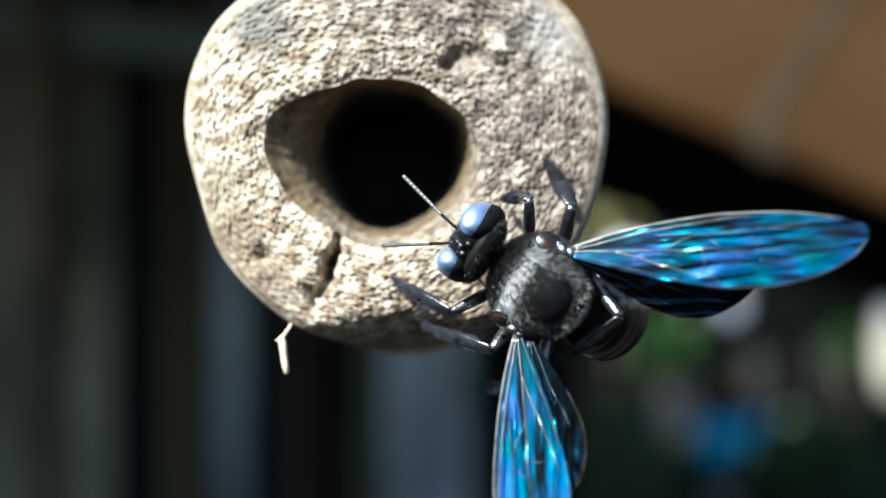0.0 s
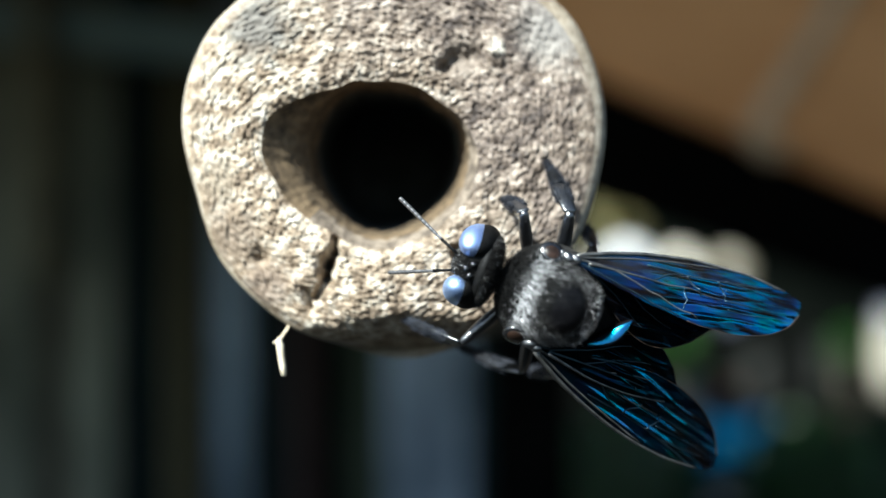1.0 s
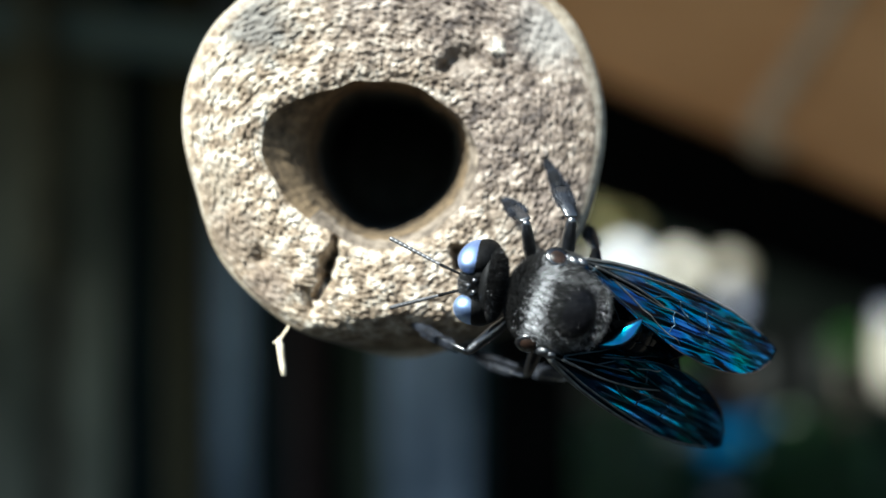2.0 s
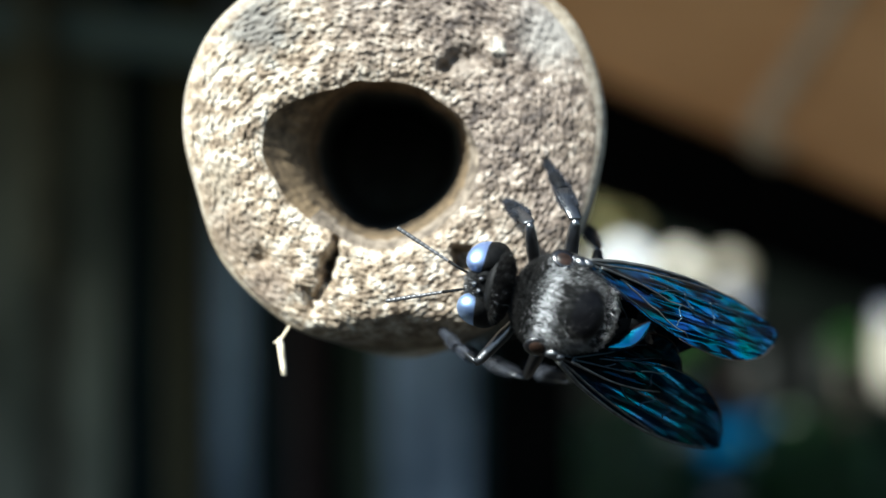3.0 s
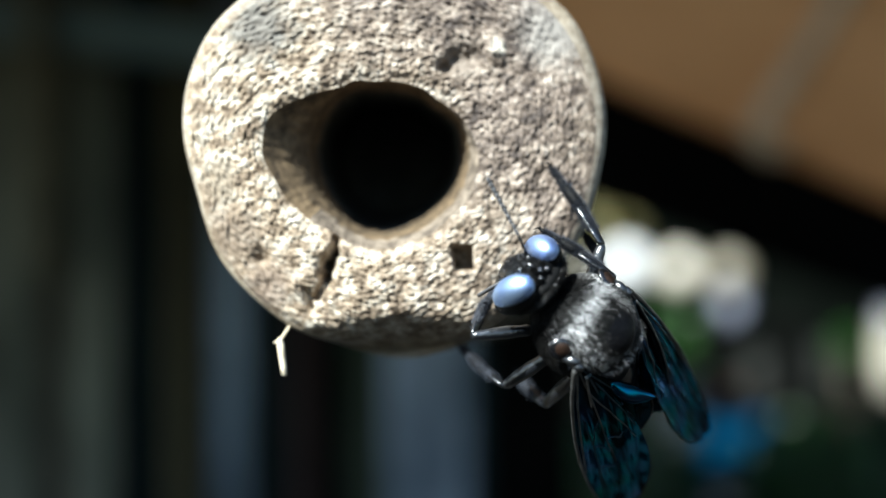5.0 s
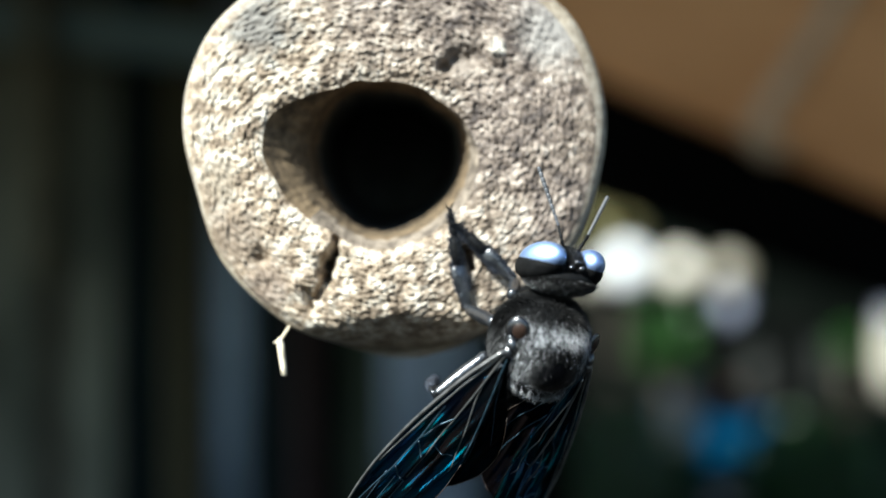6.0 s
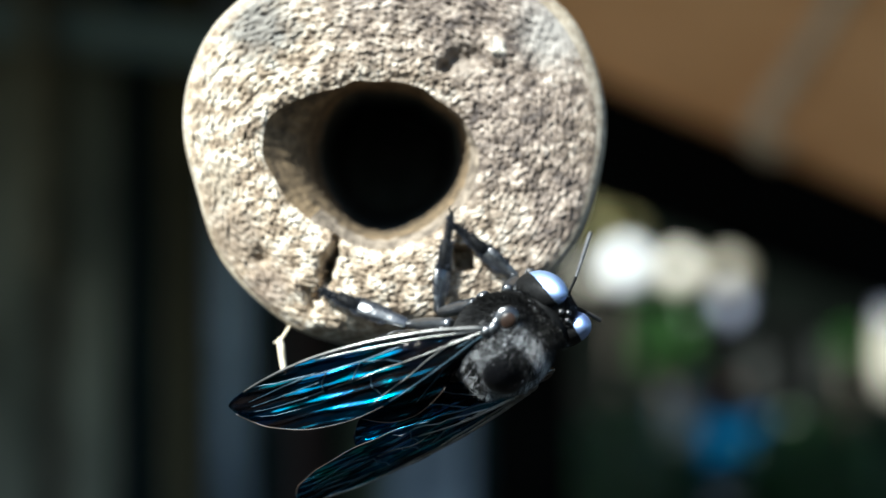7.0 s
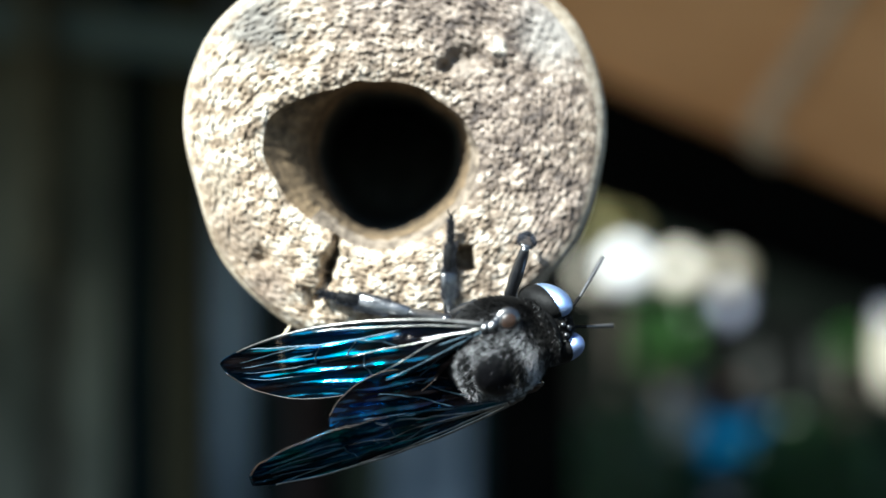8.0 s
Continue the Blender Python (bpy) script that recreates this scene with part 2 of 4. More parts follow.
def rim(a):
    """Width of the worn rim, which is widest at the lower right."""
    return 0.50 + 0.40 * max(0, math.cos(a - radians(5))) + 0.75 * hump(a, 42, 30)


def edge_depth(a):
    """How far the end is rounded off before the rim, least on the right."""
    return 0.62 - 0.42 * max(0, math.cos(a - radians(15)))


def lip_depth(a):
    """Depth of the worn lip of the bore, deeper at its foot."""
    return 0.35 + 0.25 * max(0, -math.sin(a))


def dome(x, z):
    """How far the sawn end falls back from its highest part, mm."""
    return 0.9 * ((x - 2) / 17) ** 2 + 0.5 * (z / 17) ** 2 + 0.03 * x + 0.34 * max(0, -z - 13.5 - 0.02 * (x - 2) ** 2) ** 2


def relief(x, z):
    """Height of the sawn end in mm, positive towards the lens."""
    p = Vector((x, z, 0.0))
    h = 0.30 * noise.noise(p * 0.16) + 0.20 * noise.noise(p * 0.55 + Vector((7, 3, 1)))
    d = noise.voronoi(Vector((p.x * 2.25 + 0.4 * noise.noise(p), p.y * 2.35, 0.4)))[0]
    h += 0.44 * (0.45 - min(d[0], 0.9)) + 0.14 * noise.noise(p * 4.1) + 0.10 * noise.noise(p * 1.4)
    # swelling below the bore, which catches the sun on its upper slope
    h += 0.55 * math.exp(-((z + 12.2) / 3.4) ** 2 - ((x - 1) / 9) ** 2)
    # crack that runs from the bore to the rim
    for x0, z0, x1, z1, w, k in ((-4.8, -7.6, -5.0, -9.0, 0.27, 1.9), (-5.0, -9.0, -5.6, -9.9, 0.46, 3.2), (-5.6, -9.9, -5.7, -11.2, 0.50, 3.2),
                                 (-5.7, -11.2, -6.5, -12.8, 0.38, 2.2), (-7.4, -12.2, -7.0, -13.8, 0.30, 1.3)):
        e = Vector((x1 - x0, z1 - z0))
        u = max(0, min(1, ((x - x0) * e.x + (z - z0) * e.y) / e.length_squared))
        g = math.hypot(x - x0 - u * e.x + 0.15 * noise.noise(p * 2.1), z - z0 - u * e.y)
        h -= k * math.exp(-(g / w) ** 2)
    # worn pits and a pale flake
    for x0, z0, w, k in ((6.3, 8.6, 1.2, 0.75), (4.9, 7.7, 0.6, 1.5), (5.6, 8.5, 0.5, 0.6), (7.4, 8.6, 0.7, 0.5), (-11.5, -9.4, 0.8, 0.8), (9.5, 9.2, 0.8, -0.6), (-8.4, -11.6, 0.7, -0.35)):
        h -= k * math.exp(-((x - x0) ** 2 + (z - z0) ** 2) / w ** 2)
    # small square-cut hole
    q = max(abs(x - 6.5 + 0.15 * (z + 9.3)) / 0.85, abs(z + 9.3) / 1.05)
    h -= 4.5 / (1 + math.exp((q - 0.95) * 14))
    return h


def build_pole():
    pole = empty("bamboo_pole", "weathered bamboo pole with a rough sawn end and an open bore", "bamboo pole", pose(0, 0, EYE_Z))
    nt, nr = 460, 116
    ang = [math.tau * j / nt for j in range(nt)]
    rings = []
    for i in range(nr):
        u = i / (nr - 1)
        ring = []
        for a in ang:
            hx, hz = HOLE_C.x + hole_r(a) * math.cos(a), HOLE_C.z + hole_r(a) * math.sin(a)
            ro = outer_r(a) - rim(a)
            ox, oz = ro * math.cos(a), ro * math.sin(a)
            x, z = hx + (ox - hx) * u, hz + (oz - hz) * u
            worn = math.exp(-(u / 0.06) ** 2)
            edge = max(0, (u - 0.88) / 0.12)
            lip = lip_depth(a) * worn + edge_depth(a) * edge ** 2
            ring.append((POLE_C + Vector((x, lip + dome(x, z) - relief(x, z) * (1 - 0.4 * worn) * (1 - 0.85 * edge), z))) * MM)
        rings.append(ring)
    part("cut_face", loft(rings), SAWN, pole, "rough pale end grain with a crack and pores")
    # skin: the worn rim and the round side behind it
    side = []
    for k, (dr, y) in enumerate(((-1.0, 0.0), (-0.55, 0.15), (-0.2, 0.6), (-0.03, 1.6), (0.0, 5), (0, 12), (0, 25), (0, 60), (0, 120), (0, 250), (0, 600), (0, 1240))):
        ring = []
        for a in ang[::2]:
            r = outer_r(a) + dr * rim(a)
            x, z = r * math.cos(a), r * math.sin(a)
            wob = 0.12 * noise.noise(Vector((x * 0.3, y * 0.2, z * 0.3))) if k else 0
            if k == 0:
                wob = -0.15 * relief(x, z)
            back = dome(x, z) + edge_depth(a) if k < 4 else 1.2
            ring.append((POLE_C + Vector((x + y * 0.07, y + back + wob, z - y * 0.06))) * MM)
        side.append(ring)
    part("skin", loft(side), SKIN, pole, "smooth silvery bamboo skin")
    # bore: worn funnel, then the round hollow up to the first node
    bore = []
    for y, k in ((0.0, 0.0), (0.5, 0.22), (1.1, 0.42), (1.9, 0.60), (3.0, 0.76), (4.5, 0.88), (6.5, 0.96), (9.0, 1.0), (17, 1.0), (25, 1.0), (44, 1.0)):
        ring = []
        for a in ang[::2]:
            hx, hz = HOLE_C.x + hole_r(a) * math.cos(a), HOLE_C.z + hole_r(a) * math.sin(a)
            along = 1.5 * math.cos(a) + 0.35 * math.sin(a)
            round_r = min(along + math.sqrt(along * along + 6.92 ** 2 - 2.37) + 0.8 * hump(a, 268, 30), hole_r(a) - 0.3)
            cx, cz = HOLE_C.x + round_r * math.cos(a), HOLE_C.z + round_r * math.sin(a)
            x, z = hx + (cx - hx) * k, hz + (cz - hz) * k
            w = (0.22 * noise.noise(Vector((x * 0.7, y * 0.5, z * 0.7))) + 0.45 * noise.noise(Vector((x * 1.7, y * 0.9, z * 2.6)))) * min(1, 3 * k)
            start = lip_depth(a) + dome(hx, hz) - 0.6 * relief(hx, hz)
            deep = y * (1 + 1.3 * max(0, -math.cos(a)) * (1 - k))
            ring.append((POLE_C + Vector((x * (1 + w * 0.05) - y * 0.035, start * (1 - k) + deep, z * (1 + w * 0.05) + y * 0.070))) * MM)
        bore.append(ring)
    half = len(bore[0])
    # lower lip coloured as if sunlit, upper mouth as if shaded
    low = [j % half for j in range(int(half * 0.63), int(half * 1.09) + 1)]
    high = [j for j in range(int(half * 1.09) - half, int(half * 0.63) + 1)]
    part("bore_lip", loft([[r[j] for j in low] for r in bore[:4]], closed=False), LIP, pole, "smooth worn lip of the bore, paler for sunlight")
    part("bore_mouth", loft([[r[j] for j in high] for r in bore[:4]], closed=False), FUNNEL, pole, "brown upper mouth of the bore, darkened for shade")
    part("bore_mouth", loft(bore[3:8]), FUNNEL, pole, "worn brown mouth of the bore, darkened for shade")
    part("bore_wall", loft(bore[7:]), BORE, pole, "hollow of the culm, darkened for shade")
    node = bmesh.new()
    bmesh.ops.create_circle(node, cap_ends=True, segments=48, radius=0.0092)
    bmesh.ops.inset_region(node, faces=node.faces[:], thickness=0.003, depth=-0.001)
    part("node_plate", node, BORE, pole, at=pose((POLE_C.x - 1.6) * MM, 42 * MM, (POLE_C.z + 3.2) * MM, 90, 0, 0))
    # splinter that hangs from the rim by a fibre
    sp = [(-14.55, 1.0, -7.9), (-14.6, 1.0, -8.15), (-14.5, 0.95, -8.6), (-14.4, 0.9, -9.5), (-14.25, 0.85, -10.5), (-14.15, 0.8, -11.2), (-14.1, 0.8, -11.35)]
    splinter = part("splinter", tube([Vector(p) * MM for p in sp], [r * MM for r in (0.12, 0.27, 0.36, 0.31, 0.29, 0.22, 0.06)], 7), PALE, pole, "pale loose splinter")
    part("fibre", tube([Vector(p) * MM for p in ((-13.7, 1.6, -6.7), (-14.0, 1.3, -7.3), (-14.5, 1.0, -8.1))], [0.10 * MM, 0.12 * MM, 0.16 * MM], 6), PALE, splinter)
    part("fibre", tube([Vector(p) * MM for p in ((-14.5, 1.0, -8.2), (-14.85, 0.8, -8.3), (-15.1, 0.7, -8.35))], [0.14 * MM, 0.10 * MM, 0.04 * MM], 6), PALE, splinter)
    return pole


pole = build_pole()

# ---------------------------------------------------------------- the bee
# bee space in mm: x forward, y to its left, z to its back
NECK = Vector((4.3, 0, 0.6))
bee = empty("carpenter_bee", "large black carpenter bee with metallic blue wings on the pole's end", "bee", pose(0, 0, EYE_Z))


def thorax_shape(p):
    p = p.copy()
    p.z *= 1 - 0.10 * max(0, p.x) ** 2
    p.y *= 1 - 0.06 * max(0, -p.x)
    return p


def build_thorax():
    th = part("thorax", blob((0, 0, 0), (4.25, 4.15, 4.0), shape=thorax_shape, seg=48, rings=32), DULL, bee, "black thorax with grey fur round a bald disc")
    # the disc's black also replaces a dark reflection seen from the lens
    part("bald_disc", blob((-0.9, 0, 2.70), (2.35, 2.4, 1.26), seg=40, rings=24), BALD, th, "shiny black bald disc, with a dark reflection in its colour")
    part("scutellum", blob((-2.9, 0, 1.5), (1.2, 2.6, 1.3), rot=(0, -35, 0)), DULL, th)
    part("pronotum", blob((3.3, 0, -0.2), (0.85, 2.6, 2.3)), DULL, th)
    rnd = random.Random(3)
    grey, black = [], []
    while len(grey) + len(black) < 30000:
        v = Vector((rnd.gauss(0, 1), rnd.gauss(0, 1), rnd.gauss(0, 1))).normalized()
        q = thorax_shape(v)
        p = Vector((q.x * 4.25, q.y * 4.15, q.z * 4.0))
        nrm = Vector((v.x / 4.25, v.y / 4.15, v.z / 4.0)).normalized()
        drift = Vector((-1, 0, 0)) - nrm * -nrm.x
        bald = math.hypot((p.x + 0.9) / 2.0, p.y / 2.05) if p.z > 0 else 9
        if bald < rnd.uniform(0.30, 1.15):
            continue
        # pale band and ring: silvery fur with its sun highlight put in
        band = math.exp(-((p.x - 1.6) / 0.70) ** 2) + 0.5 * math.exp(-((bald - 1.35) / 0.28) ** 2)
        band *= 0.55 + 0.45 * noise.noise(Vector((p.x * 0.5, p.y * 2.2, 3.0))) + 0.2
        if p.z > 0.9 and p.x < 2.8 + rnd.gauss(0, 0.3) and rnd.random() < 0.06 + 0.86 * min(1, max(0, band)):
            grey.append((p, nrm, drift))
        else:
            black.append((p, nrm, drift))
    for _ in range(1500):
        a, h = rnd.uniform(0, math.tau), rnd.uniform(-1, 1)
        v = Vector((math.sqrt(1 - h * h) * math.cos(a), math.sqrt(1 - h * h) * math.sin(a), h))
        p = Vector((-2.9, 0, 1.5)) + Euler((0, radians(-35), 0)).to_matrix() @ Vector((v.x * 1.2, v.y * 2.6, v.z * 1.3))
        (grey if rnd.random() < 0.35 else black).append((p, v, Vector((-0.8, 0, 0.2))))
    tagged(part("grey_fur", hairs(grey, 0.40, 0.014, 5, 1.2), HAIR, th, "short silvery fur, paled for its sun highlight", smooth=False), kind="stuff")
    tagged(part("black_fur", hairs(black, 0.45, 0.018, 6, 0.8), DARKHAIR, th, "short black fur", smooth=False), kind="stuff")
    for s in (1, -1):
        tegula = part("tegula", blob((1.15, 3.62 * s, 2.15), (0.80, 0.70, 0.36), rot=(-38 * s, 0, 12 * s), seg=24, rings=16), TEGULA, th, "rounded brown shield over the wing root")
        part("tegula_rim", blob((1.10, 3.65 * s, 2.02), (1.16, 1.00, 0.36), rot=(-38 * s, 0, 12 * s), seg=24, rings=12), CHITIN, tegula)
        for x, y, z, a, b, c in ((-0.15, 3.82, 2.10, 0.62, 0.42, 0.36), (-0.75, 3.95, 2.05, 0.50, 0.36, 0.30), (0.35, 3.92, 1.80, 0.46, 0.30, 0.28)):
            part("wing_root", blob((x, y * s, z), (a, b, c), rot=(-20 * s, 15, 18 * s), seg=16, rings=10), LEGCHITIN, th)
    return th


def head_shape(p):
    """Flat at the back, hollowed between the eyes."""
    p = p.copy()
    p.x *= 1 - 0.15 * p.y * p.y
    p.z *= 1 - 0.14 * math.exp(-(p.y / 0.35) ** 2) * max(0, p.z)
    return p


def build_head():
    hd = part("head", blob((2.25, 0, -0.35), (1.55, 2.75, 2.65), shape=head_shape, seg=40, rings=26), DULL, bee, "broad black furry head", at=Matrix.Translation(NECK * MM))
    part("occiput", blob((1.35, 0, -0.2), (1.15, 2.95, 2.55), seg=32, rings=20), DULL, hd)
    for s in (1, -1):
        part("compound_eye", blob((2.72, 2.18 * s, 0.28), (1.36, 1.28, 2.36), rot=(15 * s, 10, 0), seg=40, rings=28), EYE, hd, "large glossy blue-grey eye")
        part("eye_rim", blob((2.22, 2.20 * s, 0.0), (1.36, 1.36, 2.42), rot=(15 * s, 10, 0), seg=32, rings=20), DULL, hd)
        part("mandible", blob((2.8, 0.95 * s, -2.55), (0.5, 0.6, 0.95), rot=(25 * s, 20, 0), seg=16, rings=12), CHITIN, hd)
        part("feeler_socket", blob((3.62, 0.62 * s, 0.85), (0.26, 0.30, 0.30), seg=14, rings=10), CHITIN, hd)
    part("face_plate", blob((3.25, 0, -0.9), (0.78, 1.35, 1.75), seg=24, rings=16), CHITIN, hd)
    part("brow_ridge", blob((3.35, 0, 1.0), (0.42, 0.24, 0.85), rot=(0, -25, 0), seg=16, rings=12), CHITIN, hd)
    for x, y in ((2.75, 0), (2.30, 0.48), (2.30, -0.48)):
        part("ocellus", blob((x, y, 2.10), (0.27, 0.25, 0.26), seg=12, rings=8), CHITIN, hd, "tiny shiny simple eye")
    rnd = random.Random(8)
    pts = []
    while len(pts) < 9000:
        v = Vector((rnd.gauss(0, 1), rnd.gauss(0, 1), rnd.gauss(0, 1))).normalized()
        q = head_shape(v)
        if v.x < -0.05 and rnd.random() < 0.7:
            pts.append((Vector((1.35 + v.x * 1.15, v.y * 2.95, -0.2 + v.z * 2.55)), Vector((v.x / 1.15, v.y / 2.95, v.z / 2.55)).normalized(), Vector((-0.1, 0, 0.1))))
        elif abs(q.y * 2.75) < 0.85:
            pts.append((Vector((2.25 + q.x * 1.55, q.y * 2.75, -0.35 + q.z * 2.65)), Vector((v.x / 1.55, v.y / 2.75, v.z / 2.65)).normalized(), Vector((0.3, 0, -0.3))))
    frost = pts[::30]
    tagged(part("grey_head_fur", hairs(frost, 0.42, 0.016, 10), HAIR, hd, "sparse silvery hair", smooth=False), kind="stuff")
    tagged(part("head_fur", hairs(pts, 0.42, 0.020, 9), DARKHAIR, hd, "short black fur", smooth=False), kind="stuff")
    return hd


ANT = Vector((3.75, 0.66, 0.9))


def build_antenna(s):
    """Elbowed feeler along its own x axis: a thin scape and eleven beads."""
    scape = part("antenna", tube([Vector(p) * MM for p in ((0, 0, 0), (0.8, 0, 0.10), (1.9, 0, 0.22))], [0.11 * MM, 0.12 * MM, 0.15 * MM], 8), DULL, bee, "beaded black feeler")
    for i in range(11):
        x0, r, z0 = 1.95 + i * 0.465, 0.125 + 0.009 * min(i, 6), 0.22 - 0.02 * i
        part("bead", tube([Vector((x0 + d, 0, z0)) * MM for d in (0, 0.06, 0.38, 0.455)], [r * 0.88 * MM, r * MM, r * MM, r * 0.88 * MM], 10), FEELER, scape)
    return scape


def build_abdomen():
    ab = part("abdomen", blob((-5.0, 0, 0), (5.3, 3.7, 2.6), seg=40, rings=26, shape=lambda p: Vector((p.x, p.y, p.z - 0.35 * p.x * p.x))), DULL, bee, "broad shiny black abdomen")
    for i in range(5):
        x = -1.8 - i * 1.65
        rings = []
        for dx, dr in ((0.0, 1.005), (-0.5, 1.035), (-1.3, 1.03), (-1.6, 1.0)):
            uu = (x + dx + 5.0) / 5.3
            kk = math.sqrt(max(0.04, 1 - uu * uu)) * dr
            rings.append([Vector((x + dx, 3.7 * kk * math.cos(a), 2.6 * (kk * math.sin(a) - 0.35 * uu * uu))) * MM for a in (math.tau * j / 40 for j in range(40))])
        part("tergite", loft(rings), CHITIN, ab)
    return ab


SPAN = 22.5


def wing_edges(fore):
    if fore:
        return SPAN, lambda u: -2.0 * math.sin(math.pi * u ** 1.15) ** 0.62 - 0.15, lambda u: 0.35 + 3.7 * max(0, math.sin(math.pi * u ** 1.45)) ** 0.62
    return SPAN * 0.63, lambda u: -0.9 * math.sin(math.pi * u) ** 0.8 - 0.1, lambda u: 0.35 + 3.8 * max(0, math.sin(math.pi * u ** 1.35)) ** 0.75


def wing_point(fore, u, v):
    """u along the span, v from the leading to the trailing edge, in mm."""
    span, lead, trail = wing_edges(fore)
    a, b = (lead(u), trail(u)) if u < 1 else (0, 0)
    y = a + (b - a) * v
    phase = y * 2.9 + u * 2.2 + 0.9 * noise.noise(Vector((u * 3.5, y * 0.7, 5)))
    along = max(0, min(1, (u - 0.22) / 0.2)) * max(0.08, min(1, (0.93 - u) / 0.3))
    fold = 0.25 * math.exp(-(math.sin(phase) / 0.42) ** 2) * along * min(1, 6 * v * (1.05 - v))
    crumple = 0.15 * noise.noise(Vector((u * 9, y * 1.7, 2.0))) + 0.022 * noise.noise(Vector((u * 22, y * 3.6, 7.0)))
    z = fold + 0.5 * math.sin(math.pi * u) * (v - 0.5) ** 2 - 0.54 * u * u * v + crumple * min(1, 3 * u)
    return Vector((u * span, y, z))


def build_wing(name, fore, s, label):
    nu, nv = 96, 56
    rows = []
    for i in range(nu):
        u = (i / (nu - 1)) ** 0.9 * 0.998 + 0.001
        rows.append([wing_point(fore, u, j / (nv - 1)) * MM for j in range(nv)])
    rows = [[Vector((p.x, p.y * s, p.z)) for p in r] for r in rows]
    w = part(name, loft(rows, closed=False), WING if fore else HINDWING, bee, label)
    thick = w.modifiers.new("film", "SOLIDIFY")
    thick.thickness, thick.offset = 0.03 * MM, 0

    def vein(path, r0, r1, nm="vein"):
        pts, n = [], 26
        for k in range(n):
            q = k / (n - 1) * (len(path) - 1)
            i = min(int(q), len(path) - 2)
            f = q - i
            u = path[i][0] + (path[i + 1][0] - path[i][0]) * f
            v = path[i][1] + (path[i + 1][1] - path[i][1]) * f
            p = wing_point(fore, u, v)
            pts.append(Vector((p.x, p.y * s, p.z + 0.03)) * MM)
        part(nm, tube(pts, [(r0 + (r1 - r0) * k / (n - 1)) * 0.8 * MM for k in range(n)], 6), HEM if nm == "hem" else VEIN if nm in ("leading_vein", "main_vein") else DARKVEIN, w)

    if fore:
        vein([(0.005, 0.1), (0.15, 0.03), (0.5, 0.015), (0.75, 0.01), (0.92, 0.02)], 0.26, 0.10, "leading_vein")
        vein([(0.005, 0.3), (0.2, 0.16), (0.45, 0.10), (0.62, 0.05)], 0.15, 0.08, "main_vein")
        vein([(0.30, 0.22), (0.46, 0.27), (0.62, 0.25), (0.80, 0.16), (0.88, 0.05)], 0.10, 0.07)
        vein([(0.005, 0.5), (0.15, 0.52), (0.32, 0.50), (0.45, 0.48), (0.62, 0.50)], 0.13, 0.06, "main_vein")
        vein([(0.32, 0.50), (0.38, 0.34), (0.46, 0.27)], 0.09, 0.08)
        vein([(0.47, 0.28), (0.50, 0.40), (0.53, 0.52)], 0.08, 0.07)
        vein([(0.60, 0.26), (0.63, 0.38), (0.64, 0.52)], 0.08, 0.06)
        vein([(0.15, 0.52), (0.30, 0.74), (0.42, 0.84), (0.50, 0.90)], 0.10, 0.05, "main_vein")
        vein([(0.005, 0.8), (0.15, 0.90), (0.30, 0.95), (0.42, 0.97)], 0.10, 0.06)
        vein([(0.45, 0.48), (0.46, 0.65), (0.44, 0.82)], 0.08, 0.06)
        for v0 in (0.22, 0.36, 0.50, 0.64):
            vein([(0.64, v0), (0.78, v0 + 0.03), (0.92, v0 + 0.10)], 0.07, 0.02, "fold")
        vein([(0.45, 0.995), (0.60, 0.995), (0.75, 0.995), (0.88, 0.995), (0.95, 0.99), (0.99, 0.9)], 0.035, 0.075, "hem")
    else:
        vein([(0.30, 0.995), (0.50, 0.995), (0.70, 0.995), (0.85, 0.995), (0.95, 0.99), (0.99, 0.9)], 0.035, 0.065, "hem")
        vein([(0.005, 0.1), (0.3, 0.03), (0.6, 0.02), (0.9, 0.03)], 0.16, 0.06, "leading_vein")
        vein([(0.005, 0.4), (0.25, 0.30), (0.5, 0.25), (0.8, 0.20)], 0.12, 0.05)
        vein([(0.25, 0.30), (0.45, 0.50), (0.7, 0.62)], 0.09, 0.04)
        vein([(0.005, 0.7), (0.25, 0.66), (0.5, 0.80)], 0.09, 0.04)
    return w


def build_lobe(wing):
    """Small leaf-shaped inner lobe of a hind wing, along its own x axis."""
    rows = []
    for i in range(21):
        u = i / 20
        half = 0.78 * math.sin(math.pi * min(0.985, max(0.015, u)) ** 0.8) ** 0.7
        rows.append([Vector((4.3 * u, half * q - 0.35 * math.sin(math.pi * u), 0.22 * (1 - q * q) * half + 0.05 * math.sin(9 * u + 2 * q))) * MM for q in (-1, -0.6, -0.2, 0.2, 0.6, 1)])
    lobe = part("wing_lobe", loft(rows, closed=False), LOBE, wing, "bright blue folded lobe")
    film = lobe.modifiers.new("film", "SOLIDIFY")
    film.thickness, film.offset = 0.03 * MM, 0
    return lobe


# hip in bee space, lengths of femur, tibia and tarsus (mm), thickness
LEGS = {
    "front": (Vector((3.0, 2.2, -2.6)), 5.2, 3.7, 4.2, 0.66),
    "middle": (Vector((0.3, 2.7, -3.0)), 5.5, 4.0, 5.3, 0.74),
    "hind": (Vector((-2.4, 2.7, -2.8)), 5.6, 4.8, 4.0, 0.74),
}


